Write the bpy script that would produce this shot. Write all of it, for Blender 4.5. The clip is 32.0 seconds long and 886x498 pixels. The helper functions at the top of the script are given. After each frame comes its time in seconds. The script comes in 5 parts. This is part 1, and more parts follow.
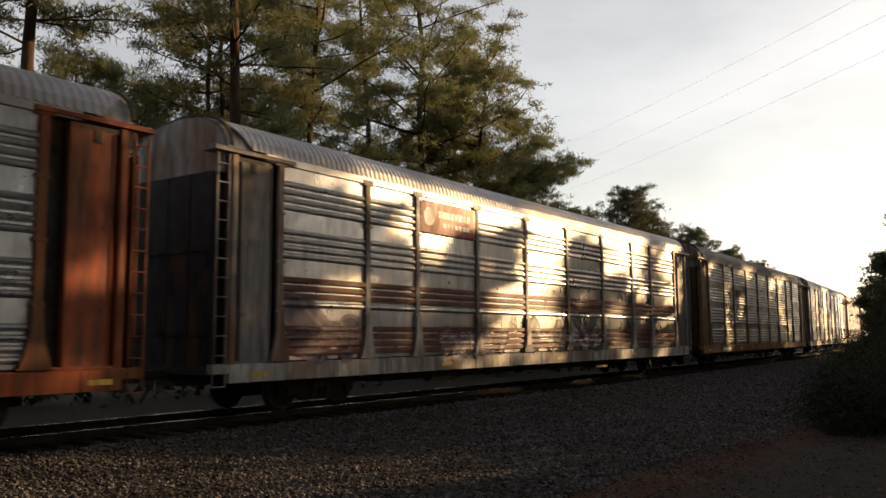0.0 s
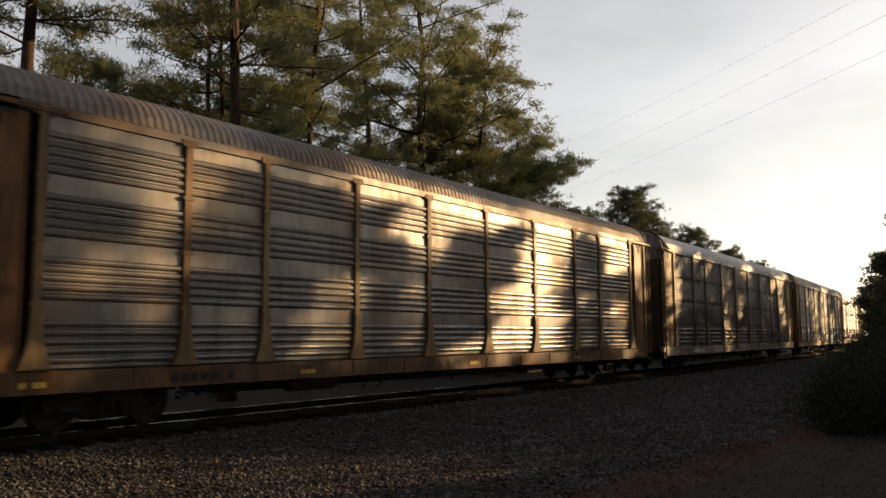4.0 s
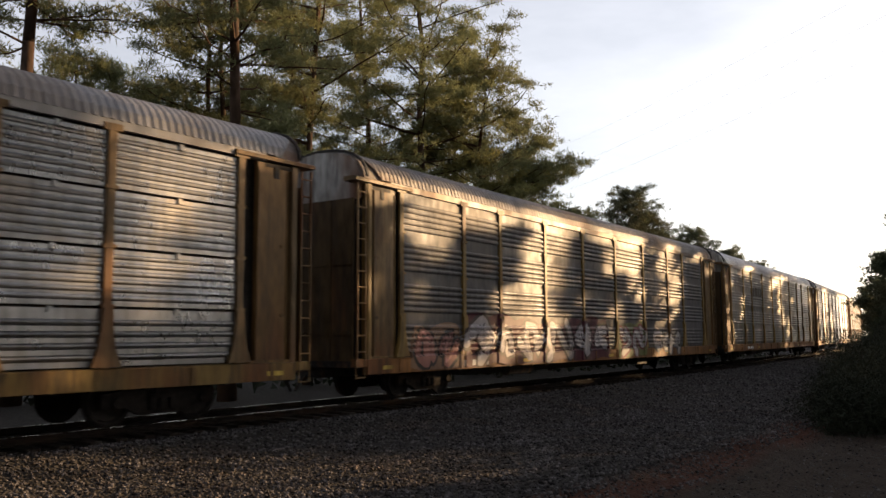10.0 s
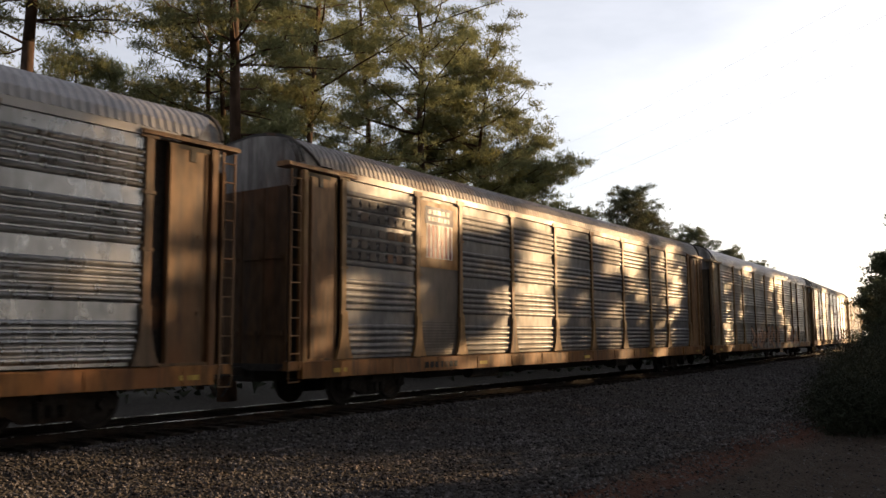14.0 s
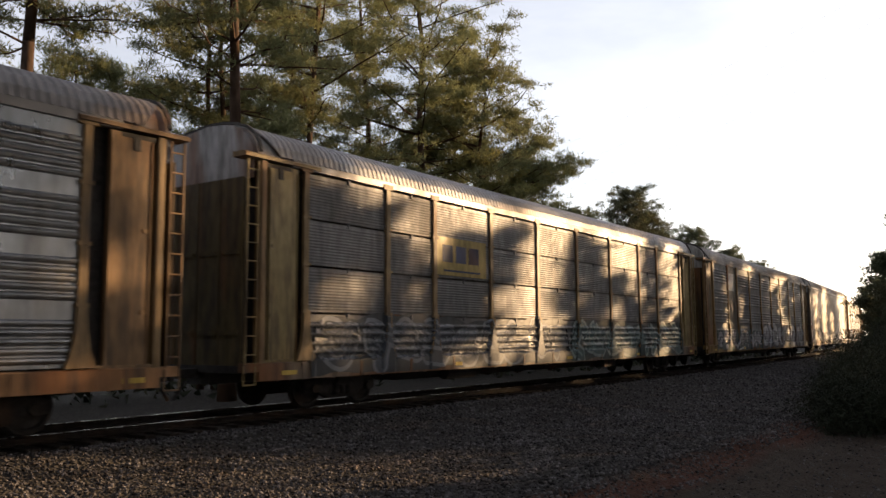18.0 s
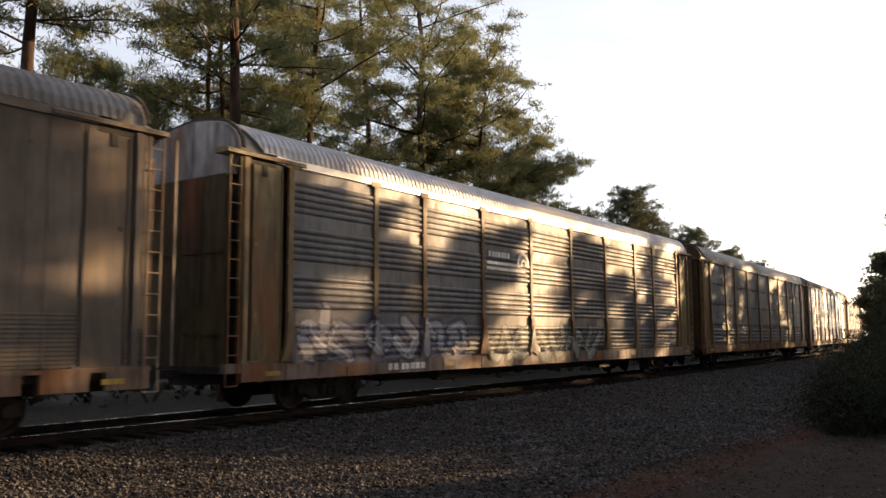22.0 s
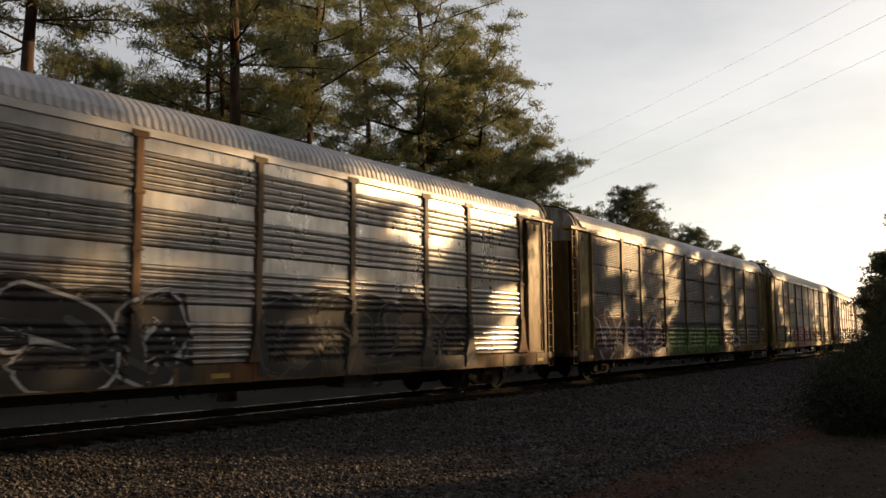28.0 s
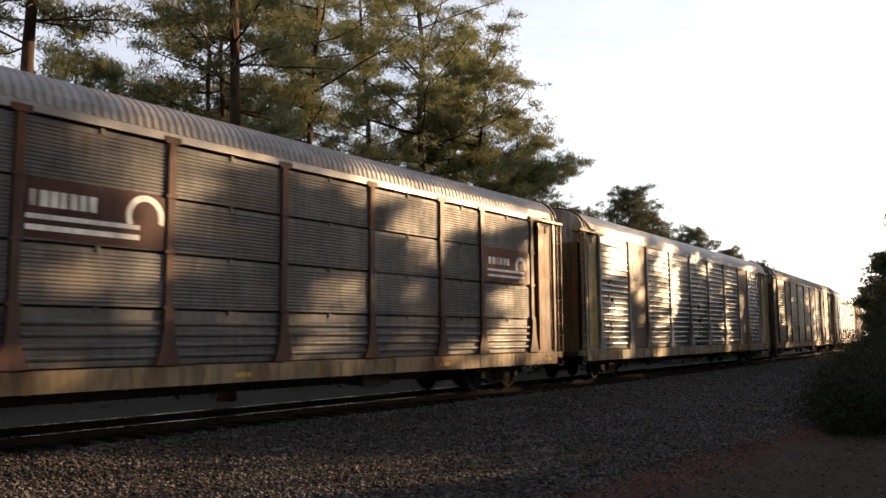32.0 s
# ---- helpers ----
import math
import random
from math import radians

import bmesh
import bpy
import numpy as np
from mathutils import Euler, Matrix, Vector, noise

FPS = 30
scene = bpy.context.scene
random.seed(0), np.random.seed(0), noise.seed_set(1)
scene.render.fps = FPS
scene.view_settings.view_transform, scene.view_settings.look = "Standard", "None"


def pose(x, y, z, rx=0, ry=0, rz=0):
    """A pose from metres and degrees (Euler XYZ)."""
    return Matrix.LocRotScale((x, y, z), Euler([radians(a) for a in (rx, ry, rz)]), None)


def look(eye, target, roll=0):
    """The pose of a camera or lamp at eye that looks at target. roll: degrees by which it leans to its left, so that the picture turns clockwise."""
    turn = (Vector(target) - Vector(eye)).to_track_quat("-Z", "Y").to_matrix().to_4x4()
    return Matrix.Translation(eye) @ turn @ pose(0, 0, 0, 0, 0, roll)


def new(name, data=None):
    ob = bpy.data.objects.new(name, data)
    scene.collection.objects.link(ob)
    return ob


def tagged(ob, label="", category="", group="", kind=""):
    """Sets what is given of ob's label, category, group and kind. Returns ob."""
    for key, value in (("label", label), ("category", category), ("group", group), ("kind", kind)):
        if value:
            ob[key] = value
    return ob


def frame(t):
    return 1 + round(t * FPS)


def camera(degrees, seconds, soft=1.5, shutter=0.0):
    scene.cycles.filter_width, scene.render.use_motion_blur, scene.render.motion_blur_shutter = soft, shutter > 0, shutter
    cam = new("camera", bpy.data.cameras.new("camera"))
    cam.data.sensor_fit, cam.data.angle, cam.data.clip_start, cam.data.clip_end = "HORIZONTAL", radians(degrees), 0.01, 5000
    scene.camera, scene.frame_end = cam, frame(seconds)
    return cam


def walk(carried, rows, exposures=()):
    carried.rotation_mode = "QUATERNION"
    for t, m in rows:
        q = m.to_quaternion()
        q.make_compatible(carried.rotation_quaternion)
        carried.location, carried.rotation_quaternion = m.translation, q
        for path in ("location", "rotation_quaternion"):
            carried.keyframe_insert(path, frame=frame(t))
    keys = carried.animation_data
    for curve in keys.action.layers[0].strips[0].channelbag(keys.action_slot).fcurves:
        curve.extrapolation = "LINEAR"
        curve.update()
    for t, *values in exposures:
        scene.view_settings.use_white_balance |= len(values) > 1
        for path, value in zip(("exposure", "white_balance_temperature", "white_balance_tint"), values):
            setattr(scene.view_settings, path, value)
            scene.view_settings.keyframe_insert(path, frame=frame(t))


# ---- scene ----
# ---- camera and light ----
cam = camera(56.15, 32.0, soft=1.5, shutter=0.1)
EYE = Vector((0.0, -14.22, 1.549))
YAW, TILT, LEAN = radians(53.353), radians(6.029), -0.336
FORWARD = Vector((math.sin(YAW) * math.cos(TILT), math.cos(YAW) * math.cos(TILT), math.sin(TILT)))
VIEW = look(EYE, EYE + FORWARD, LEAN)
EXPOSURES = [(0, 0.94, 7300, 11.7), (1, 0.89, 7300, 11.7), (2, 0.75, 7366, 11.7), (3, 0.32, 7500, 11.7), (3.5, 0.53, 7434, 11.7), (5.5, 1.41, 6690, 13.5), (7, 1.41, 6690, 13.5), (8, 0.91, 7334, 11.7), (9, 0.91, 7334, 11.7), (10, 1.23, 6770, 13.5), (11, 1.3, 6704, 13.5), (12, 0.96, 7266, 11.7), (13, 0.83, 7366, 11.7), (14, 1.23, 6770, 13.5), (14.5, 1.3, 6704, 13.5), (16.5, 1.37, 6736, 13.5), (17, 0.96, 7266, 11.7), (18, 1.36, 6704, 13.5), (19, 1.52, 6690, 13.5), (23, 1.52, 6690, 13.5), (24, 1.47, 6690, 13.5), (25, 0.83, 7366, 11.7), (25.5, 0.91, 7334, 11.7), (27.5, 0.83, 7366, 11.7), (28, 0.83, 7366, 11.7), (28.5, 1.23, 6770, 13.5), (29, 1.42, 6690, 13.5), (30, 1.47, 6690, 13.5), (32, 1.47, 6690, 13.5)]
walk(cam, [(0, VIEW), (32, VIEW)], EXPOSURES)

SUN_SIDE, SUN_UP = radians(25), radians(12)
TO_SUN = Vector((math.cos(SUN_SIDE) * math.cos(SUN_UP), -math.sin(SUN_SIDE) * math.cos(SUN_UP), math.sin(SUN_UP)))
sun_data = bpy.data.lights.new("sun", "SUN")
sun_data.energy, sun_data.angle, sun_data.color = 5.0, radians(0.55), (1.0, 0.67, 0.35)
sun = new("sun", sun_data)
sun.matrix_world = look(Vector((0, 0, 60)) + TO_SUN * 50, (0, 0, 60))

world = bpy.data.worlds.new("evening_sky")
scene.world = world
world.use_nodes = True
wn, wl = world.node_tree.nodes, world.node_tree.links
wn.clear()
sky = wn.new("ShaderNodeTexSky")
sky.sky_type, sky.sun_disc = "NISHITA", False
sky.sun_elevation, sky.sun_rotation = SUN_UP, radians(90) + SUN_SIDE
sky.dust_density, sky.air_density, sky.ozone_density = 1.3, 1.0, 1.0
grey = wn.new("ShaderNodeHueSaturation")
grey.inputs["Saturation"].default_value, grey.inputs["Value"].default_value = 0.55, 2.4
coords = wn.new("ShaderNodeTexCoord")
stretch = wn.new("ShaderNodeMapping")
stretch.inputs["Scale"].default_value = (1.4, 1.4, 5.0)
cloud = wn.new("ShaderNodeTexNoise")
cloud.inputs["Scale"].default_value, cloud.inputs["Detail"].default_value, cloud.inputs["Roughness"].default_value = 1.6, 6, 0.55
ramp = wn.new("ShaderNodeValToRGB")
ramp.color_ramp.elements[0].position, ramp.color_ramp.elements[1].position = 0.30, 0.58
ramp.color_ramp.elements[0].color = (0.6, 0.6, 0.6, 1)
veil = wn.new("ShaderNodeMixRGB")
veil.inputs["Fac"].default_value, veil.inputs["Color2"].default_value = 0.36, (8.8, 8.8, 9.6, 1)
mixer = wn.new("ShaderNodeMixRGB")
back = wn.new("ShaderNodeBackground")
back.inputs["Strength"].default_value = 0.05
wout = wn.new("ShaderNodeOutputWorld")
wl.new(coords.outputs["Generated"], stretch.inputs["Vector"])
wl.new(stretch.outputs["Vector"], cloud.inputs["Vector"])
wl.new(cloud.outputs["Fac"], ramp.inputs["Fac"])
wl.new(sky.outputs["Color"], grey.inputs["Color"])
wl.new(ramp.outputs["Color"], mixer.inputs["Fac"])
wl.new(sky.outputs["Color"], mixer.inputs["Color1"])
wl.new(grey.outputs["Color"], veil.inputs["Color1"])
wl.new(veil.outputs["Color"], mixer.inputs["Color2"])
wl.new(mixer.outputs["Color"], back.inputs["Color"])
wl.new(back.outputs["Background"], wout.inputs["Surface"])


# ---- materials ----
def material(name, base, rough=0.6, metal=0.0, vary=0.25, grain=8.0, dirt=None, dirt_at=0.58, bump=0.0, streak=1.0, spread=0.15, sheen=0.5, grime=0.0, soil_tone=(0.028, 0.021, 0.017)):
    """A surface with grain and stains at two scales. streak stretches the stains along z; spread: how far single pieces differ."""
    m = bpy.data.materials.new(name)
    m.use_nodes = True
    n, k = m.node_tree.nodes, m.node_tree.links
    b = n["Principled BSDF"]
    b.inputs["Metallic"].default_value = metal
    b.inputs["Specular IOR Level"].default_value = sheen
    co = n.new("ShaderNodeTexCoord")
    mp = n.new("ShaderNodeMapping")
    mp.inputs["Scale"].default_value = (1, 1, 1 / streak)
    k.new(co.outputs["Object"], mp.inputs["Vector"])
    info = n.new("ShaderNodeObjectInfo")
    shift = n.new("ShaderNodeVectorMath")
    shift.operation = "ADD"
    mult = n.new("ShaderNodeMath")
    mult.operation, mult.inputs[1].default_value = "MULTIPLY", 37.0
    k.new(info.outputs["Random"], mult.inputs[0])
    k.new(mp.outputs["Vector"], shift.inputs[0])
    k.new(mult.outputs[0], shift.inputs[1])
    fine = n.new("ShaderNodeTexNoise")
    fine.inputs["Scale"].default_value, fine.inputs["Detail"].default_value = grain, 5
    coarse = n.new("ShaderNodeTexNoise")
    coarse.inputs["Scale"].default_value, coarse.inputs["Detail"].default_value = max(grain / 9, 0.12), 4
    for t in (fine, coarse):
        k.new(shift.outputs[0], t.inputs["Vector"])
    dark = n.new("ShaderNodeMixRGB")
    other = tuple(c * (1 - 1.7 * vary) for c in base)
    dark.inputs["Color1"].default_value = (*[min(1, c * (1 + vary)) for c in base], 1)
    dark.inputs["Color2"].default_value = (*[max(0, c) for c in other], 1)
    both = n.new("ShaderNodeMath")
    both.operation = "ADD"
    half = n.new("ShaderNodeMath")
    half.operation, half.inputs[1].default_value = "MULTIPLY", 0.5
    k.new(fine.outputs["Fac"], both.inputs[0])
    k.new(coarse.outputs["Fac"], both.inputs[1])
    k.new(both.outputs[0], half.inputs[0])
    band = n.new("ShaderNodeMapRange")
    band.inputs["From Min"].default_value, band.inputs["From Max"].default_value = 0.34, 0.66
    k.new(half.outputs[0], band.inputs["Value"])
    k.new(band.outputs[0], dark.inputs["Fac"])
    colour = dark.outputs["Color"]
    if dirt:
        edge = n.new("ShaderNodeMapRange")
        edge.inputs["From Min"].default_value, edge.inputs["From Max"].default_value = dirt_at - 0.05, dirt_at + 0.12
        k.new(coarse.outputs["Fac"], edge.inputs["Value"])
        soil = n.new("ShaderNodeMixRGB")
        soil.inputs["Color2"].default_value = (*dirt, 1)
        k.new(edge.outputs[0], soil.inputs["Fac"])
        k.new(colour, soil.inputs["Color1"])
        colour = soil.outputs["Color"]
    if grime:
        # soot and run-off, in patches and in runs down the sheet
        runs = n.new("ShaderNodeTexNoise")
        runs.inputs["Scale"].default_value, runs.inputs["Detail"].default_value, runs.inputs["Roughness"].default_value = 2.3, 7, 0.68
        runny = n.new("ShaderNodeMapping")
        runny.inputs["Scale"].default_value = (1.9, 1.9, 0.55)
        k.new(shift.outputs[0], runny.inputs["Vector"])
        k.new(runny.outputs["Vector"], runs.inputs["Vector"])
        soot = n.new("ShaderNodeMapRange")
        soot.inputs["From Min"].default_value, soot.inputs["From Max"].default_value = 0.46, 0.66
        soot.inputs["To Max"].default_value = grime
        k.new(runs.outputs["Fac"], soot.inputs["Value"])
        dirty = n.new("ShaderNodeMixRGB")
        dirty.inputs["Color2"].default_value = (*soil_tone, 1)
        k.new(soot.outputs[0], dirty.inputs["Fac"])
        k.new(colour, dirty.inputs["Color1"])
        colour = dirty.outputs["Color"]
    each = n.new("ShaderNodeHueSaturation")
    val = n.new("ShaderNodeMapRange")
    val.inputs["To Min"].default_value, val.inputs["To Max"].default_value = 1 - spread, 1 + spread
    k.new(info.outputs["Random"], val.inputs["Value"])
    k.new(val.outputs[0], each.inputs["Value"])
    k.new(colour, each.inputs["Color"])
    k.new(each.outputs["Color"], b.inputs["Base Color"])
    ro = n.new("ShaderNodeMapRange")
    ro.inputs["To Min"].default_value, ro.inputs["To Max"].default_value = max(0.05, rough - 0.12), min(1, rough + 0.15)
    k.new(band.outputs[0], ro.inputs["Value"])
    k.new(ro.outputs[0], b.inputs["Roughness"])
    if bump:
        bp = n.new("ShaderNodeBump")
        bp.inputs["Strength"].default_value, bp.inputs["Distance"].default_value = 0.6, bump
        k.new(fine.outputs["Fac"], bp.inputs["Height"])
        k.new(bp.outputs["Normal"], b.inputs["Normal"])
    return m


RUST = (0.16, 0.07, 0.03)
PAINTS = {}


def paint(rgb, rough=0.5, worn=0.5):
    """Weathered railway paint of that colour, one material for each colour."""
    rgb = tuple(round(c * 0.46, 3) for c in rgb)
    key = (rgb, rough)
    if key not in PAINTS:
        PAINTS[key] = material("paint", tuple(c * 1.12 for c in rgb), rough, 0.0, 0.3, 6.0, RUST, 0.64 - 0.12 * worn, 0.003, 2.5, 0.1, sheen=0.2, grime=0.75 if worn else 0.3)
    return PAINTS[key]


PANEL = {
    "bright": material("bright_aluminium", (0.238, 0.241, 0.25), 0.33, 0.95, 0.12, 6, (0.23, 0.205, 0.18), 0.62, 0.001, 2.0, 0.12, grime=0.35, soil_tone=(0.045, 0.043, 0.045)),
    "mid": material("weathered_aluminium", (0.136, 0.138, 0.145), 0.44, 0.75, 0.16, 6, (0.15, 0.125, 0.105), 0.58, 0.001, 2.0, 0.14, grime=0.35, soil_tone=(0.045, 0.043, 0.045)),
    "dull": material("dull_galvanised", (0.086, 0.087, 0.095), 0.56, 0.3, 0.2, 6, (0.095, 0.087, 0.084), 0.56, 0.001, 2.0, 0.16, grime=0.5, soil_tone=(0.028, 0.026, 0.027)),
    "white": material("whitish_aluminium", (0.262, 0.268, 0.282), 0.34, 0.94, 0.12, 6, (0.36, 0.33, 0.30), 0.62, 0.001, 2.0, 0.10, grime=0.35, soil_tone=(0.045, 0.043, 0.045)),
    "tan": material("tan_sheet", (0.088, 0.070, 0.058), 0.52, 0.3, 0.18, 4, (0.15, 0.105, 0.07), 0.6, 0.001, 2.0, 0.08, grime=0.5, soil_tone=(0.028, 0.026, 0.027)),
}
ROOF = {
    "silver": material("silver_roof", (0.40, 0.40, 0.415), 0.45, 0.5, 0.12, 3, (0.36, 0.34, 0.33), 0.6, 0.002, 1, 0.05),
    "grey": material("grey_roof", (0.25, 0.246, 0.254), 0.5, 0.45, 0.14, 3, (0.22, 0.19, 0.17), 0.58, 0.002, 1, 0.05),
    "brown": material("brownish_roof", (0.158, 0.147, 0.142), 0.55, 0.4, 0.16, 3, (0.16, 0.11, 0.08), 0.56, 0.002, 1, 0.05),
    "white": material("white_roof", (0.50, 0.50, 0.51), 0.5, 0.2, 0.1, 3, (0.5, 0.48, 0.45), 0.62, 0.002, 1, 0.04),
}
UNDER = material("sooty_steel", (0.025, 0.021, 0.019), 0.75, 0.2, 0.3, 10, RUST, 0.66)
TRUCK = material("rusty_cast_steel", (0.02, 0.017, 0.015), 0.85, 0.0, 0.35, 10, (0.034, 0.022, 0.015), 0.6, sheen=0.1)
WHEEL = material("wheel_steel", (0.022, 0.019, 0.017), 0.8, 0.0, 0.3, 12, (0.036, 0.024, 0.018), 0.6, sheen=0.1)
RAIL = material("rail_steel", (0.018, 0.014, 0.012), 0.85, 0.0, 0.25, 9, (0.032, 0.02, 0.014), 0.55, sheen=0.1)
RAILTOP = material("polished_rail_head", (0.6, 0.58, 0.56), 0.22, 1.0, 0.08, 9)
TIE = material("creosoted_timber", (0.028, 0.021, 0.018), 0.85, 0, 0.35, 14, (0.05, 0.043, 0.037), 0.55, 0.01, sheen=0.06)
BARK = material("pine_bark", (0.055, 0.036, 0.026), 0.9, 0, 0.4, 5, (0.095, 0.056, 0.037), 0.55, 0.03, 2.0, sheen=0.06)
NEEDLE = material("pine_needles", (0.158, 0.17, 0.085), 0.6, 0, 0.36, 1.6, (0.20, 0.188, 0.07), 0.56, 0, 1, 0.15, sheen=0.06)
FARLEAF = material("far_foliage", (0.075, 0.085, 0.048), 0.7, 0, 0.4, 1.2, (0.10, 0.095, 0.055), 0.56, 0, 1, 0.15, sheen=0.06)
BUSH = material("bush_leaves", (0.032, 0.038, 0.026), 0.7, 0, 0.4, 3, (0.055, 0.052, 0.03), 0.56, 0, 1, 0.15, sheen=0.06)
STONE = material("ballast_stone", (0.068, 0.063, 0.064), 0.85, 0, 0.4, 9, (0.088, 0.073, 0.066), 0.6, 0.01, sheen=0.06)


def let_through(m, share):
    """Thin leaves pass part of the light on."""
    n, k = m.node_tree.nodes, m.node_tree.links
    b = n["Principled BSDF"]
    thin = n.new("ShaderNodeBsdfTranslucent")
    mix = n.new("ShaderNodeMixShader")
    mix.inputs["Fac"].default_value = share
    k.new(b.inputs["Base Color"].links[0].from_socket, thin.inputs["Color"])
    k.new(b.outputs[0], mix.inputs[1])
    k.new(thin.outputs[0], mix.inputs[2])
    k.new(mix.outputs[0], n["Material Output"].inputs["Surface"])


let_through(NEEDLE, 0.42)
let_through(FARLEAF, 0.3)


def each_differs(m, low, high):
    """Single pieces of one mesh take lighter and darker shades."""
    n, k = m.node_tree.nodes, m.node_tree.links
    b = n["Principled BSDF"]
    piece = n.new("ShaderNodeNewGeometry")
    shade = n.new("ShaderNodeMapRange")
    shade.inputs["To Min"].default_value, shade.inputs["To Max"].default_value = low, high
    k.new(piece.outputs["Random Per Island"], shade.inputs["Value"])
    tone = n.new("ShaderNodeHueSaturation")
    k.new(b.inputs["Base Color"].links[0].from_socket, tone.inputs["Color"])
    k.new(shade.outputs[0], tone.inputs["Value"])
    k.new(tone.outputs["Color"], b.inputs["Base Color"])


each_differs(STONE, 0.25, 2.1)
WIRE = material("cable", (0.10, 0.10, 0.105), 0.5, 0.3, 0.1)
BARS = {"black": paint((0.02, 0.02, 0.022), 0.5, 0), "white": paint((1.6, 1.6, 1.57), 0.5, 0), "red": paint((0.34, 0.07, 0.05), 0.5, 0),
        "yellow": paint((0.95, 0.66, 0.14), 0.5, 0), "blue": paint((0.03, 0.05, 0.14), 0.5, 0), "brightred": paint((0.75, 0.06, 0.06), 0.5, 0)}


# ---- mesh helpers ----
class Shape:
    """Collects boxes, prisms and sheets, to become one mesh."""

    def __init__(self):
        self.v, self.f = [], []

    def add(self, verts, faces):
        o = len(self.v)
        self.v += [tuple(p) for p in verts]
        self.f += [tuple(i + o for i in q) for q in faces]
        return self

    def box(self, x0, x1, y0, y1, z0, z1):
        return self.add([(x, y, z) for x in (x0, x1) for y in (y0, y1) for z in (z0, z1)],
                        [(0, 1, 3, 2), (4, 6, 7, 5), (0, 4, 5, 1), (2, 3, 7, 6), (0, 2, 6, 4), (1, 5, 7, 3)])

    def bevelled(self, x0, x1, y0, y1, z0, z1, b):
        """A box whose four edges along z are chamfered."""
        ring = [(x0 + b, y0), (x1 - b, y0), (x1, y0 + b), (x1, y1 - b), (x1 - b, y1), (x0 + b, y1), (x0, y1 - b), (x0, y0 + b)]
        v = [(x, y, z) for z in (z0, z1) for x, y in ring]
        f = [tuple(reversed(range(8))), tuple(range(8, 16))] + [(i, (i + 1) % 8, 8 + (i + 1) % 8, 8 + i) for i in range(8)]
        return self.add(v, f)

    def prism(self, ring, x0, x1):
        """A ring of (y, z) drawn out along x, closed at both ends."""
        n = len(ring)
        v = [(x, y, z) for x in (x0, x1) for y, z in ring]
        f = [(i, (i + 1) % n, n + (i + 1) % n, n + i) for i in range(n)] + [tuple(reversed(range(n))), tuple(range(n, 2 * n))]
        return self.add(v, f)

    def tube(self, a, b, r0, r1=None, sides=6):
        a, b = Vector(a), Vector(b)
        r1 = r0 if r1 is None else r1
        d = (b - a).normalized()
        u = d.orthogonal().normalized()
        w = d.cross(u)
        v = []
        for c, r in ((a, r0), (b, r1)):
            v += [c + (u * math.cos(2 * math.pi * i / sides) + w * math.sin(2 * math.pi * i / sides)) * r for i in range(sides)]
        f = [(i, (i + 1) % sides, sides + (i + 1) % sides, sides + i) for i in range(sides)]
        f += [tuple(reversed(range(sides))), tuple(range(sides, 2 * sides))]
        return self.add(v, f)

    def mesh(self, name, smooth=False):
        me = bpy.data.meshes.new(name)
        me.from_pydata(self.v, [], self.f)
        if smooth:
            me.shade_smooth()
        return me


def dress(me, mat):
    me.materials.append(mat)
    return me


def part(name, me, mat, parent, label=""):
    """One mesh object under a thing or a part; the material sits on the object, so that meshes can be shared."""
    ob = new(name, me)
    if not me.materials:
        me.materials.append(mat)
    ob.material_slots[0].link = "OBJECT"
    ob.material_slots[0].material = mat
    ob.parent = parent
    return tagged(ob, label) if label else ob


def thing(name, label, category, group="", kind=""):
    return tagged(new(name), label, category, group, kind)


# ---- the track's line ----
BEND = 0.0012134


def on_track(s, side=0.0, z=0.0):
    """The place s metres along the track's middle and side metres to its far side."""
    a = BEND * s
    return Vector((math.sin(a) / BEND - math.sin(a) * side, (1 - math.cos(a)) / BEND + math.cos(a) * side, z))


def sweep(name, ring, s0, s1, step, mat, closed=True):
    """A ring of (side, z) along the track."""
    n = max(2, int((s1 - s0) / step) + 1)
    v, f, m = [], [], len(ring)
    for i in range(n):
        s = s0 + (s1 - s0) * i / (n - 1)
        v += [tuple(on_track(s, a, z)) for a, z in ring]
    for i in range(n - 1):
        for j in range(m if closed else m - 1):
            f.append((i * m + j, i * m + (j + 1) % m, (i + 1) * m + (j + 1) % m, (i + 1) * m + j))
    me = bpy.data.meshes.new(name)
    me.from_pydata(v, [], f)
    me.materials.append(mat)
    return new(name, me)


# ---- ground ----
def verge_line(x):
    """How far out the gravel reaches, as a y, at that x."""
    return -8.45 + 0.28 * math.sin(x * 0.55 + 0.6) + 0.12 * math.sin(x * 1.7) - 0.02 * (x - 14)


def ground_height(x, y):
    d = 1 / BEND - math.hypot(x, 1 / BEND - y)
    near = min(1, max(0, (-d - 2.2) / 2.2))
    far = min(1, max(0, (d - 2.2) / 2.2))
    z = -0.34 - 0.22 * max(near, far) - 0.006 * max(0, -d - 5)
    # a worn clay edge below the gravel
    z -= 0.20 * min(1, max(0, (verge_line(x) - 0.25 - y) / 0.7))
    if abs(d) > 3:
        z += 0.05 * noise.noise(Vector((x * 0.25, y * 0.25, 0))) + 0.02 * noise.noise(Vector((x * 1.1, y * 1.1, 3)))
    return z


def graded(limits):
    out = []
    for a, b, step in limits:
        n = int(round((b - a) / step))
        out += [a + (b - a) * i / n for i in range(n)]
    return out + [limits[-1][1]]


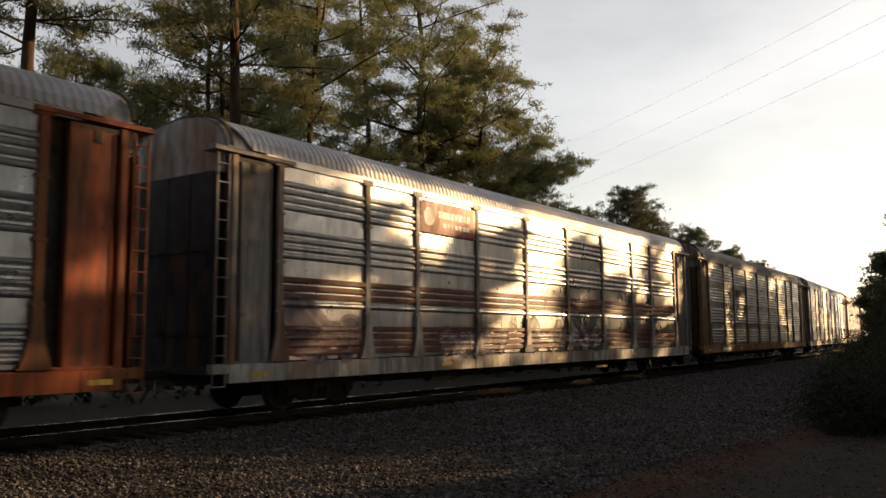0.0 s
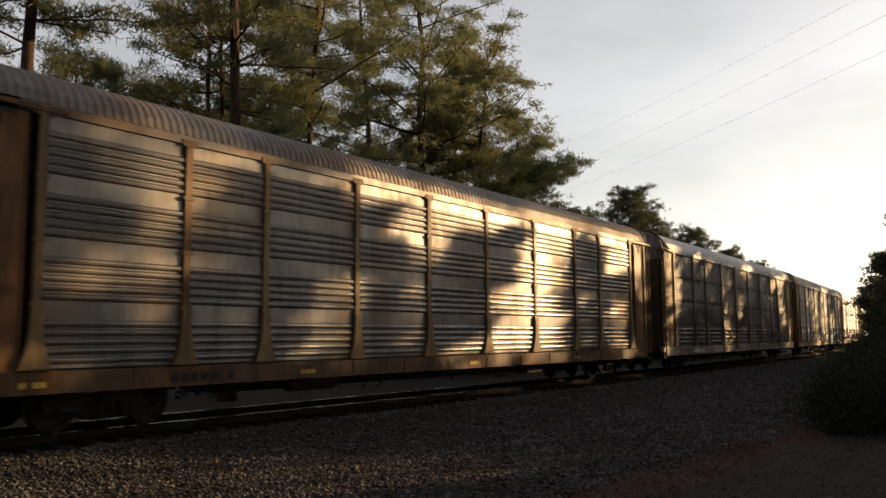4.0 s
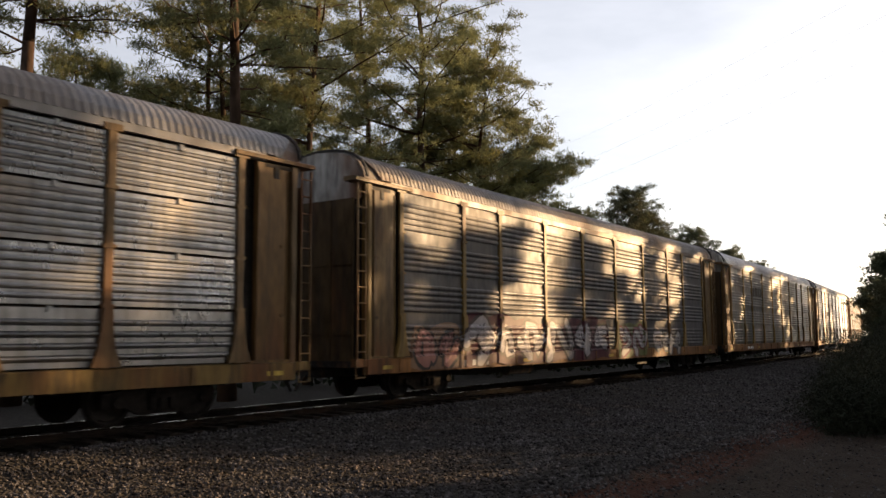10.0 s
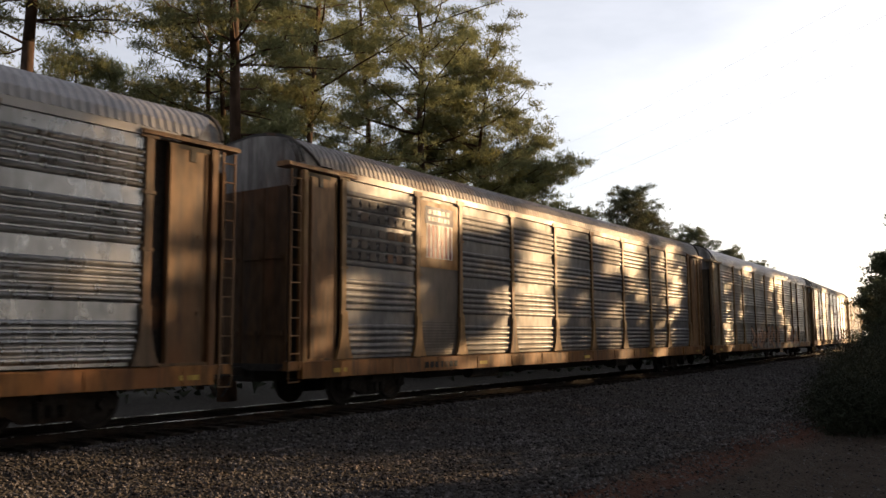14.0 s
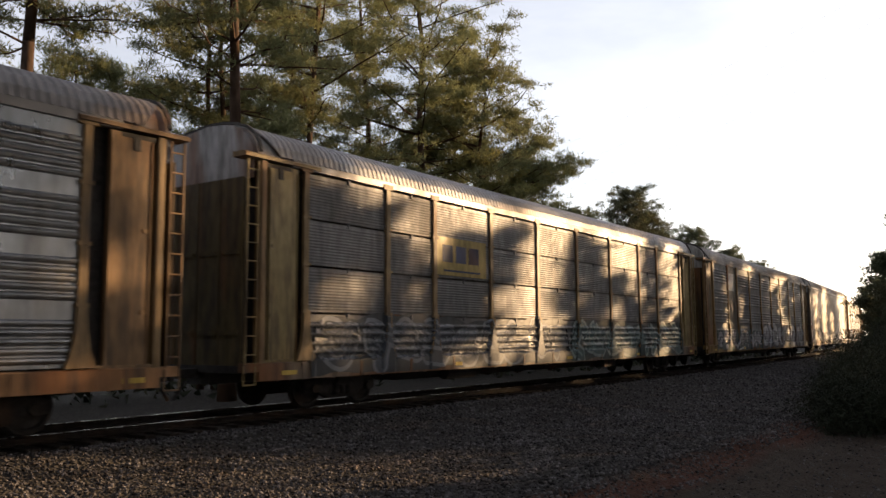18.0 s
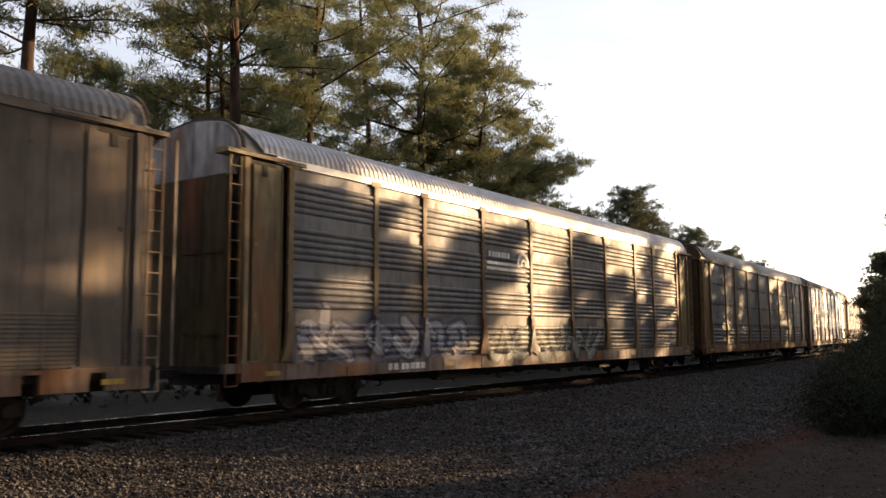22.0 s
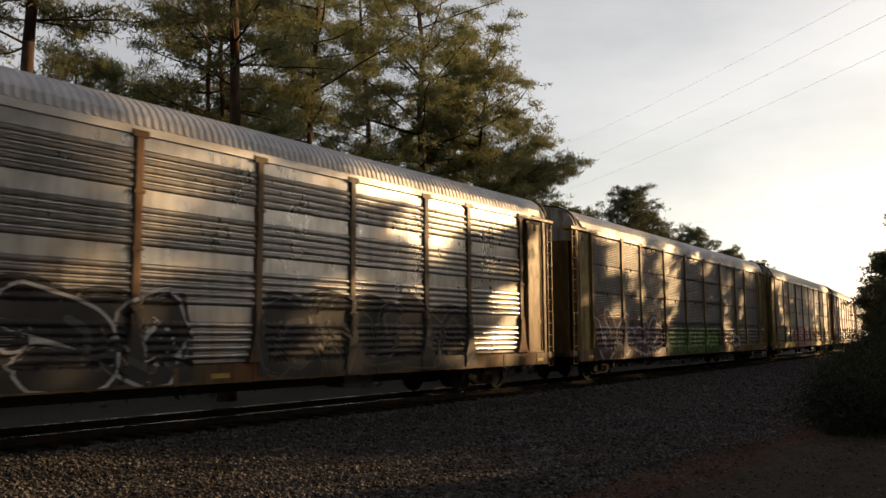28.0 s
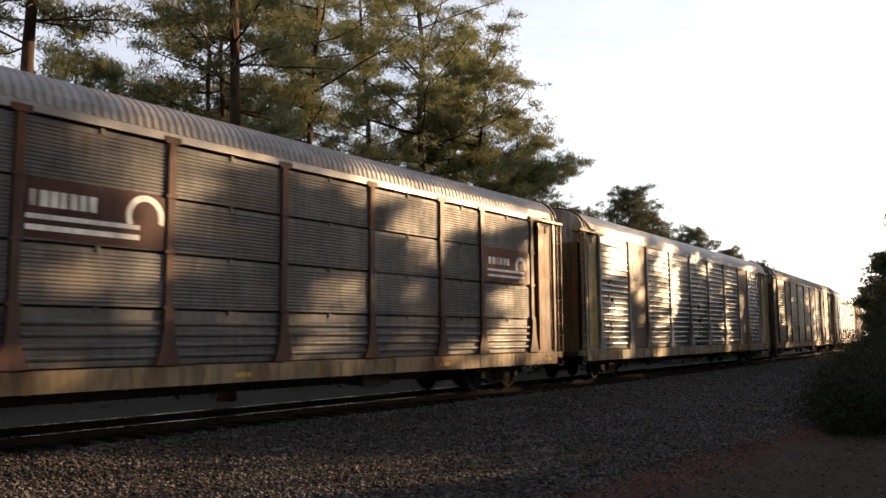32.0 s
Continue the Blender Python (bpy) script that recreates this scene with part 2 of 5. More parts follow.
def build_ground():
    m = bpy.data.materials.new("gravel_and_clay")
    m.use_nodes = True
    n, k = m.node_tree.nodes, m.node_tree.links
    b = n["Principled BSDF"]
    b.inputs["Roughness"].default_value = 0.92
    b.inputs["Specular IOR Level"].default_value = 0.06
    co = n.new("ShaderNodeTexCoord")
    stones = n.new("ShaderNodeTexVoronoi")
    stones.inputs["Scale"].default_value = 17
    speck = n.new("ShaderNodeTexNoise")
    speck.inputs["Scale"].default_value, speck.inputs["Detail"].default_value = 2.6, 12
    speck.inputs["Roughness"].default_value = 0.72
    big = n.new("ShaderNodeTexNoise")
    big.inputs["Scale"].default_value, big.inputs["Detail"].default_value = 0.35, 6
    for t in (stones, speck, big):
        k.new(co.outputs["Object"], t.inputs["Vector"])
    gravel = n.new("ShaderNodeValToRGB")
    gravel.color_ramp.elements[0].color, gravel.color_ramp.elements[1].color = (0.016, 0.015, 0.014, 1), (0.06, 0.055, 0.05, 1)
    k.new(stones.outputs["Color"], gravel.inputs["Fac"])
    clay = n.new("ShaderNodeValToRGB")
    clay.color_ramp.elements[0].color, clay.color_ramp.elements[1].color = (0.018, 0.010, 0.007, 1), (0.105, 0.046, 0.032, 1)
    k.new(speck.outputs["Fac"], clay.inputs["Fac"])
    sep = n.new("ShaderNodeSeparateXYZ")
    k.new(co.outputs["Object"], sep.inputs[0])
    # gravel gives way to bare red clay, and that to trodden earth
    edge = n.new("ShaderNodeMath")
    edge.operation, edge.inputs[1].default_value = "MULTIPLY_ADD", -1.0
    edge.inputs[2].default_value = -9.25
    k.new(sep.outputs["Y"], edge.inputs[0])
    wob = n.new("ShaderNodeMath")
    wob.operation, wob.inputs[1].default_value = "MULTIPLY_ADD", 1.6
    k.new(big.outputs["Fac"], wob.inputs[0])
    k.new(edge.outputs[0], wob.inputs[2])
    earth = n.new("ShaderNodeValToRGB")
    earth.color_ramp.elements[0].color, earth.color_ramp.elements[1].color = (0.012, 0.010, 0.009, 1), (0.075, 0.058, 0.045, 1)
    k.new(speck.outputs["Fac"], earth.inputs["Fac"])
    colour = gravel.outputs["Color"]
    for low, high, tone in ((-0.05, 0.45, clay), (0.8, 1.3, earth)):
        cut = n.new("ShaderNodeMapRange")
        cut.inputs["From Min"].default_value, cut.inputs["From Max"].default_value = low, high
        k.new(wob.outputs[0], cut.inputs["Value"])
        mix = n.new("ShaderNodeMixRGB")
        k.new(cut.outputs[0], mix.inputs["Fac"])
        k.new(colour, mix.inputs["Color1"])
        k.new(tone.outputs["Color"], mix.inputs["Color2"])
        colour = mix.outputs["Color"]
    k.new(colour, b.inputs["Base Color"])
    bp = n.new("ShaderNodeBump")
    bp.inputs["Distance"].default_value = 0.05
    k.new(stones.outputs["Distance"], bp.inputs["Height"])
    k.new(bp.outputs["Normal"], b.inputs["Normal"])
    xs = graded([(-2500, -300, 400), (-300, -40, 20), (-40, -6, 2), (-6, 40, 0.5), (40, 120, 2), (120, 300, 12), (300, 2500, 400)])
    ys = graded([(-2500, -300, 400), (-300, -40, 20), (-40, -18, 2), (-18, 5, 0.4), (5, 40, 2), (40, 300, 20), (300, 2500, 400)])
    v = [(x, y, ground_height(x, y)) for y in ys for x in xs]
    w = len(xs)
    f = [(j * w + i, j * w + i + 1, (j + 1) * w + i + 1, (j + 1) * w + i) for j in range(len(ys) - 1) for i in range(w - 1)]
    me = bpy.data.meshes.new("ground")
    me.from_pydata(v, [], f)
    me.shade_smooth()
    me.materials.append(m)
    tagged(new("ground", me), "grey gravel verge giving way to reddish clay", "ground", kind="structure")
    return m


GRAVEL = build_ground()


def build_track():
    ring = [(-3.3, -0.62), (-2.0, -0.20), (2.0, -0.20), (3.3, -0.62)]
    tagged(sweep("ballast_bed", ring, -120, 420, 2.0, GRAVEL, False), "grey crushed stone ballast under the ties", "ballast", kind="structure")
    tie = Shape().bevelled(-0.11, 0.11, -1.3, 1.3, -0.30, -0.145, 0.015).mesh("tie")
    dress(tie, TIE)
    for side in (-0.7525, 0.7525):
        rail = thing("rail", "steel running rail with polished head on timber ties", "rail", "rails of the track")
        foot = [(-0.07, -0.14), (0.07, -0.14), (0.07, -0.125), (0.012, -0.11), (0.012, -0.04), (0.036, -0.03), (0.036, -0.004), (-0.036, -0.004),
                (-0.036, -0.03), (-0.012, -0.04), (-0.012, -0.11), (-0.07, -0.125)]
        ob = sweep("rail_web", [(side + a, z) for a, z in foot], -120, 420, 3.0, RAIL)
        ob.parent = rail
        top = sweep("rail_head", [(side + a, z) for a, z in ((-0.034, -0.004), (-0.03, 0.0), (0.03, 0.0), (0.034, -0.004))], -120, 420, 3.0, RAILTOP)
        top.parent = rail
    for i in range(300):
        s = -25 + i * 0.52
        ob = new("tie", tie)
        ob.matrix_world = Matrix.Translation(on_track(s, random.uniform(-0.04, 0.04))) @ pose(0, 0, random.uniform(-0.01, 0.01), 0, 0, math.degrees(BEND * s) + random.uniform(-1, 1))
        tagged(ob, "dark creosoted timber tie bedded in ballast", "railway tie", "ties under the rails")


build_track()


def scatter_stones(count, x0, x1, d0, d1, low, high, lift):
    """Loose stones as one mesh: each a squashed, turned octahedron."""
    rng = np.random.default_rng(4)
    base = np.array([(1, 0, 0), (-1, 0, 0), (0, 1, 0), (0, -1, 0), (0, 0, 1), (0, 0, -1)], float)
    tri = np.array([(0, 2, 4), (2, 1, 4), (1, 3, 4), (3, 0, 4), (2, 0, 5), (1, 2, 5), (3, 1, 5), (0, 3, 5)])
    x, d = rng.uniform(x0, x1, count), rng.uniform(d0, d1, count)
    size = rng.uniform(low, high, count)
    turn = rng.normal(size=(count, 3, 3))
    q = np.linalg.qr(turn)[0]
    body = base[None] * rng.uniform(0.6, 1.1, (count, 6, 1)) * size[:, None, None]
    body = np.einsum("nij,nkj->nki", q, body)
    body[:, :, 2] *= 0.75
    z = np.array([lift(a, b) for a, b in zip(x, d)]) + size * 0.25
    y = d + x * x * BEND / 2
    body += np.stack([x, y, z], -1)[:, None]
    me = bpy.data.meshes.new("gravel")
    faces = (tri[None] + 6 * np.arange(count)[:, None, None]).reshape(-1, 3)
    me.from_pydata(body.reshape(-1, 3).tolist(), [], faces.tolist())
    me.materials.append(STONE)
    return new("gravel", me)


def bed_height(x, d):
    if abs(d) < 2.0:
        return -0.2
    return max(-0.20 - (abs(d) - 2.0) * 0.323, ground_height(x, d + x * x * BEND / 2))


tagged(scatter_stones(36000, -2, 24, -8.7, -1.35, 0.018, 0.05, bed_height), "loose grey and tan crushed stones", "gravel", kind="stuff")
tagged(scatter_stones(14000, 24, 62, -9.0, -1.35, 0.025, 0.06, bed_height), "loose grey crushed stones along the track", "gravel", kind="stuff")
tagged(scatter_stones(3000, 2, 24, -9.5, -8.5, 0.015, 0.045, bed_height), "thinning crushed stones at the edge of the clay", "gravel", kind="stuff")
tagged(scatter_stones(3200, 2, 26, -13.0, -8.8, 0.01, 0.04, bed_height), "stray stones and clods on the clay", "gravel", kind="stuff")


# ---- auto rack cars ----
PITCH, BODY = 28.1, 26.8
HALF = BODY / 2
POSTS = [1.72, 4.48, 6.40, 9.16, 11.92, 14.68, 17.44, 20.20, 22.12, 24.88]
EAVE, DECK, FACE = 5.12, 1.06, 1.47
TIER = (EAVE - DECK - 0.06) / 4
MESHES = {}


def shared(key, make):
    if key not in MESHES:
        MESHES[key] = make()
    return MESHES[key]


def rib_line(kind):
    """(z, how far proud) up a side sheet, from the deck to the eave."""
    if kind == "full":
        tops, size, high = [(DECK + 0.15 + g * TIER + r * 0.145, 0) for g in range(4) for r in range(5)], 0.06, 0.036
        z0, z1 = DECK + 0.03, EAVE - 0.03
    elif kind == "wide":
        tops, size, high = [(DECK + 0.17 + g * TIER + r * 0.165, 0) for g in range(4) for r in range(4)], 0.062, 0.038
        z0, z1 = DECK + 0.03, EAVE - 0.03
    elif kind == "micro":
        tops, size, high = [(0.075 + r * 0.0655, 0) for r in range(13)], 0.026, 0.011
        z0, z1 = 0.0, TIER - 0.05
    elif kind == "low":
        tops, size, high = [(0.15 + r * 0.19, 0) for r in range(4)], 0.055, 0.045
        z0, z1 = 0.0, TIER - 0.05
    elif kind == "vent":
        tops, size, high = [(DECK + 0.2 + r * 0.21, 0) for r in range(18)], 0.05, 0.03
        z0, z1 = DECK + 0.03, EAVE - 0.03
    elif kind == "smooth":
        tops, size, high = [(DECK + 0.1 + r * 0.07, 0) for r in range(12)], 0.02, 0.006
        z0, z1 = DECK + 0.03, EAVE - 0.03
    else:
        tops, size, high = [(0.13 + r * 0.14, 0) for r in range(6)], 0.045, 0.019
        z0, z1 = 0.0, TIER - 0.05
    line = [(z0, 0.0)]
    for z, _ in tops:
        line += [(z - size, 0.0), (z - size * 0.55, high * 0.8), (z, high), (z + size * 0.55, high * 0.8), (z + size, 0.0)]
    return line + [(z1, 0.0)]


def sheet_mesh(width, kind):
    def make():
        line = rib_line(kind)
        ring = [(-p, z) for z, p in line] + [(0.03, line[-1][0]), (0.03, line[0][0])]
        s = Shape().prism(ring, 0, width)
        if kind in ("fine", "low", "micro"):
            top = line[-1][0]
            s.bevelled(width / 2 - 0.045, width / 2 + 0.045, -0.03, 0.01, top - 0.07, top + 0.03, 0.01)
        for x in (0.04, width - 0.08):
            for i in range(4):
                z = line[0][0] + (line[-1][0] - line[0][0]) * (i + 0.5) / 4
                s.box(x, x + 0.04, -0.014, 0.0, z, z + 0.04)
        return s.mesh("side_sheet")
    return shared(("sheet", round(width, 2), kind), make)


def post_mesh():
    def make():
        s = Shape()
        s.bevelled(-0.085, 0.085, -0.06, 0.02, DECK, EAVE + 0.02, 0.015)
        foot = [(-0.088, DECK + 1.0), (-0.11, DECK + 0.62), (-0.16, DECK + 0.32), (-0.27, DECK + 0.02)]
        foot += [(-x, z) for x, z in reversed(foot)]
        n = len(foot)
        v = [(x, y, z) for y in (-0.095, -0.02) for x, z in foot]
        s.add(v, [tuple(range(n)), tuple(reversed(range(n, 2 * n)))] + [(i, n + i, n + (i + 1) % n, (i + 1) % n) for i in range(n)])
        s.box(-0.17, 0.17, -0.065, -0.0, EAVE - 0.06, EAVE + 0.06)
        for z in (DECK + 0.03 + TIER * i for i in (1, 2, 3)):
            s.box(-0.12, 0.12, -0.075, -0.03, z - 0.03, z + 0.03)
        return s.mesh("post")
    return shared("post", make)


def thin_post_mesh():
    return shared("thin", lambda: Shape().bevelled(-0.022, 0.022, -0.009, 0.01, DECK, EAVE, 0.004).mesh("post"))


ROOF_RING = [(1.52, 5.25), (1.47, 5.44), (1.34, 5.64), (1.13, 5.80), (0.82, 5.91), (0.42, 5.98), (0, 6.0)]
ROOF_RING = [(-a, z) for a, z in ROOF_RING] + [(0.82, 5.91), (1.34, 5.64), (1.52, 5.25)]


def roof_mesh():
    """A bowed roof whose sheets have ribs across the car."""
    def make():
        v, f, n = [], [], len(ROOF_RING)
        xs = []
        x = 0.42
        while x < BODY - 0.6:
            xs += [(x, 0), (x + 0.03, 0.017), (x + 0.075, 0.017), (x + 0.105, 0)]
            x += 0.165
        xs.append((BODY - 0.42, 0))
        for x, h in xs:
            for a, z in ROOF_RING:
                slant = 0.9 * (5.80 - min(z, 5.80))
                x2 = min(max(x, 0.42 + slant), BODY - 0.42 - slant)
                v.append((x2 - HALF, a * (1 + h * 0.6), z + h * (1 if abs(a) < 1.5 else 0.2)))
        for i in range(len(xs) - 1):
            for j in range(n - 1):
                f.append((i * n + j, (i + 1) * n + j, (i + 1) * n + j + 1, i * n + j + 1))
        f.append(tuple(range(n)))
        f.append(tuple(reversed(range((len(xs) - 1) * n, len(xs) * n))))
        me = bpy.data.meshes.new("roof")
        me.from_pydata(v, [], f)
        return me
    return shared("roof", make)


def gable_mesh():
    """The end's upper panel under the bow of the roof, with a dark seal rim."""
    ring = [(a * 0.94, z - 0.03) for a, z in ROOF_RING] + [(1.38, 4.75), (-1.38, 4.75)]
    return shared("gable", lambda: Shape().prism(ring, 0, 0.06).prism([(a * 0.975, z - 0.02) for a, z in ROOF_RING], 0.06, 0.75).mesh("gable"))


def rim_mesh():
    """The dark rubber seal round the end of the roof."""
    def make():
        n, sh = len(ROOF_RING), Shape()
        v = []
        for x in (0, 0.07):
            for k in (1.0, 1.025):
                v += [(x, a * k, 3.0 + (z - 3.0) * (1 + (k - 1) * 0.7)) for a, z in ROOF_RING]
        f = []
        for j in range(n - 1):
            f += [(j, j + 1, n + j + 1, n + j), (2 * n + j, 3 * n + j, 3 * n + j + 1, 2 * n + j + 1), (n + j, n + j + 1, 3 * n + j + 1, 3 * n + j), (j, 2 * n + j, 2 * n + j + 1, j + 1)]
        return sh.add(v, f).mesh("roof_seal")
    return shared("rim", make)


def leaf_mesh():
    """One leaf of the folding end door, with its lock bar."""
    return shared("leaf", lambda: Shape().bevelled(0, 0.05, 0.01, 0.67, DECK - 0.1, 4.74, 0.012).box(-0.035, 0.004, 0.1, 0.56, 1.6, 1.69).box(-0.03, 0.004, 0.1, 0.56, 3.2, 3.28).mesh("door_leaf"))


def ladder_mesh():
    def make():
        s = Shape()
        for x in (0.06, 0.33):
            s.box(x, x + 0.026, -0.08, -0.03, DECK - 0.02, EAVE - 0.05)
        for i in range(11):
            s.tube((0.07, -0.06, DECK + 0.16 + i * 0.365), (0.35, -0.06, DECK + 0.16 + i * 0.365), 0.015)
        s.tube((0.05, -0.05, DECK - 0.05), (0.05, -0.05, DECK - 0.42), 0.014)
        s.tube((0.35, -0.05, DECK - 0.05), (0.35, -0.05, DECK - 0.42), 0.014)
        s.tube((0.05, -0.05, DECK - 0.42), (0.35, -0.05, DECK - 0.42), 0.016)
        return s.mesh("ladder")
    return shared("ladder", make)


def guide_meshes():
    """The sheet beside the end, on which the door slides; its folded rims, foot angle and lugs."""
    def block(name, x0, x1, y0, y1, z0, z1, soft):
        return shared(name, lambda: Shape().bevelled(x0, x1, y0, y1, z0, z1, soft).mesh(name.split("/")[0]))
    out = [block("door_guide", 0.68, 1.50, -0.012, 0.10, DECK + 0.045, EAVE - 0.05, 0.012), block("foot_angle", 0.46, 1.62, -0.03, 0.14, DECK, DECK + 0.05, 0.006)]
    for x in (0.69, 1.46):
        out.append(block("guide_rim/%s" % x, x, x + 0.03, -0.034, 0.0, DECK + 0.05, EAVE - 0.16, 0.006))
    for z in (DECK + 0.9, DECK + 2.3):
        out.append(block("guide_lug/%s" % z, 0.74, 0.86, -0.03, 0.0, z, z + 0.07, 0.005))
    return out


def end_post_mesh():
    """The channel between the ladder and the door guide."""
    def make():
        s = Shape()
        s.bevelled(0.44, 0.60, -0.05, 0.14, DECK - 0.1, EAVE - 0.02, 0.015)
        s.box(0.47, 0.57, -0.058, -0.045, DECK + 0.1, EAVE - 0.25)
        return s.mesh("end_post")
    return shared("end_post", make)


def latch_mesh():
    return shared("latch", lambda: Shape().bevelled(0.92, 1.08, -0.03, 0.05, EAVE - 0.34, EAVE - 0.1, 0.02).box(0.62, 1.3, -0.02, 0.05, EAVE - 0.13, EAVE - 0.05).mesh("latch"))


def header_mesh():
    """The beam over the door guide, which carries the end of the roof."""
    return shared("header", lambda: Shape().prism([(-0.10, EAVE + 0.0), (-0.10, EAVE + 0.07), (-0.02, EAVE + 0.11), (0.3, EAVE + 0.11), (0.3, EAVE + 0.0)], -0.02, 2.1).mesh("header_beam"))


def fascia_mesh():
    return shared("fascia", lambda: Shape().prism([(-FACE - 0.045, EAVE - 0.02), (-FACE - 0.05, EAVE + 0.13), (-FACE + 0.05, EAVE + 0.15), (-FACE + 0.06, EAVE - 0.02)], -HALF + 1.3, HALF - 1.3).mesh("fascia"))


def sill_mesh(notched=False):
    def make():
        s = Shape()
        if notched:
            for i in range(24):
                x = -HALF + 0.7 + i * 1.09
                s.bevelled(x, x + 0.82, -FACE - 0.05, -FACE + 0.06, 0.70, DECK - 0.06, 0.015)
            s.box(-HALF + 0.2, HALF - 0.2, -FACE - 0.06, -FACE + 0.05, DECK - 0.06, DECK + 0.02)
        else:
            s.prism([(-FACE - 0.06, 0.70), (-FACE - 0.06, DECK - 0.02), (-FACE - 0.02, DECK), (-FACE + 0.10, DECK), (-FACE + 0.10, 0.70)], -HALF + 0.45, HALF - 0.45)
            s.box(-HALF + 0.05, -HALF + 0.45, -FACE - 0.04, -FACE + 0.1, 0.88, DECK)
            s.box(HALF - 0.45, HALF - 0.05, -FACE - 0.04, -FACE + 0.1, 0.88, DECK)
            for i in range(14):
                x = -HALF + 1.6 + i * 1.85
                s.box(x, x + 0.10, -FACE - 0.075, -FACE - 0.05, 0.72, DECK - 0.03)
        return s.mesh("side_sill")
    return shared(("sill", notched), make)


def core_mesh():
    """Inner walls, deck, underframe and far side, where little light falls."""
    def make():
        s = Shape()
        s.box(-HALF + 0.5, HALF - 0.5, -1.30, 1.47, DECK - 0.05, EAVE + 0.1)
        s.prism([(-0.9, 0.72), (0.9, 0.72), (0.5, 0.45), (-0.5, 0.45)], -HALF + 6, HALF - 6)
        s.box(-HALF + 0.2, HALF - 0.2, -0.35, 0.35, 0.62, DECK - 0.05)
        s.box(-HALF + 0.1, HALF - 0.1, -1.36, 1.36, 0.86, DECK - 0.05)
        for i in range(16):
            x = -HALF + 1.0 + i * 1.69
            s.box(x, x + 0.12, -1.38, 1.38, 0.66, 0.88)
        s.box(HALF - 9.2, HALF - 8.2, -1.1, -0.55, 0.42, 0.75)
        s.tube((-HALF + 7.6, -0.9, 0.6), (-HALF + 9.0, -0.9, 0.6), 0.2, 0.2, 10)
        return s.mesh("underframe")
    return shared("core", make)


def far_wall_mesh():
    def make():
        s = Shape()
        s.box(-HALF + 0.3, HALF - 0.3, 1.47, 1.50, DECK, EAVE)
        for p in POSTS:
            s.box(p - HALF - 0.08, p - HALF + 0.08, 1.49, 1.55, DECK, EAVE)
        s.box(-HALF + 0.3, HALF - 0.3, 1.40, 1.56, 0.7, DECK)
        return s.mesh("far_side")
    return shared("far", make)


def truck_mesh():
    """Side frames with spring groups, bolster and axle boxes."""
    def make():
        s = Shape()
        for y in (-1.02, 1.02):
            arch = [(-1.15, 0.36), (-1.15, 0.60), (-0.75, 0.66), (-0.35, 0.78), (0.35, 0.78), (0.75, 0.66), (1.15, 0.60), (1.15, 0.36), (0.72, 0.36),
                    (0.45, 0.22), (-0.45, 0.22), (-0.72, 0.36)]
            v = [(x, y + d, z) for d in (-0.07, 0.07) for x, z in arch]
            n = len(arch)
            s.add(v, [tuple(range(n)), tuple(reversed(range(n, 2 * n)))] + [(i, n + i, n + (i + 1) % n, (i + 1) % n) for i in range(n)])
            for x in (-0.2, 0, 0.2):
                s.tube((x, y - 0.11 if y < 0 else y + 0.11, 0.30), (x, y - 0.11 if y < 0 else y + 0.11, 0.56), 0.07, 0.07, 8)
            for x in (-0.89, 0.89):
                s.tube((x, y - 0.16, 0.45), (x, y + 0.16, 0.45), 0.10, 0.10, 10)
        s.box(-0.2, 0.2, -1.2, 1.2, 0.5, 0.72)
        return s.mesh("truck_frame")
    return shared("truck", make)


def wheel_mesh():
    def make():
        s = Shape()
        n = 18
        prof = [(0.46, 0.0), (0.46, 0.03), (0.42, 0.035), (0.42, 0.13), (0.36, 0.13), (0.33, 0.07), (0.13, 0.05), (0.10, 0.12), (0.0, 0.12)]
        v, f = [], []
        for r, y in prof:
            v += [(r * math.cos(2 * math.pi * i / n), -y, r * math.sin(2 * math.pi * i / n)) for i in range(n)]
        for j in range(len(prof) - 1):
            f += [(j * n + i, j * n + (i + 1) % n, (j + 1) * n + (i + 1) % n, (j + 1) * n + i) for i in range(n)]
        f.append(tuple(reversed(range(n))))
        return s.add(v, f).mesh("wheel")
    return shared("wheel", make)


def coupler_mesh():
    def make():
        s = Shape()
        s.box(0.0, 0.85, -0.09, 0.09, 0.76, 0.94)
        s.bevelled(-0.02, 0.16, -0.19, 0.16, 0.72, 0.98, 0.04)
        s.tube((0.3, -0.3, 0.72), (0.05, -0.28, 0.36), 0.03)
        return s.mesh("coupler")
    return shared("coupler", make)


def skin(s, z, kind):
    """How far the side stands proud of its face, for arrays of s along the car and z up."""
    if kind in ("fine", "micro"):
        tier = np.clip(np.floor((z - DECK - 0.03) / TIER), 0, 3)
        up = z - DECK - 0.03 - tier * TIER
        low, fine = (np.array(rib_line(k)) for k in ("low", kind))
        out = np.where(tier == 0, np.interp(up, low[:, 0], low[:, 1]), np.interp(up, fine[:, 0], fine[:, 1]))
    else:
        line = np.array(rib_line(kind))
        out = np.interp(z, line[:, 0], line[:, 1])
    out = np.where(z < DECK + 0.03, 0.062, out)
    if kind == "smooth":
        return np.maximum(out, 0.026)
    off = np.min(np.abs(s[..., None] - np.array(POSTS)), axis=-1)
    foot = 0.09 + 0.18 * np.clip((DECK + 0.75 - z) / 0.75, 0, 1) ** 1.6
    return np.where(off < foot, np.where(z < DECK + 1.0, 0.097, 0.062), out)


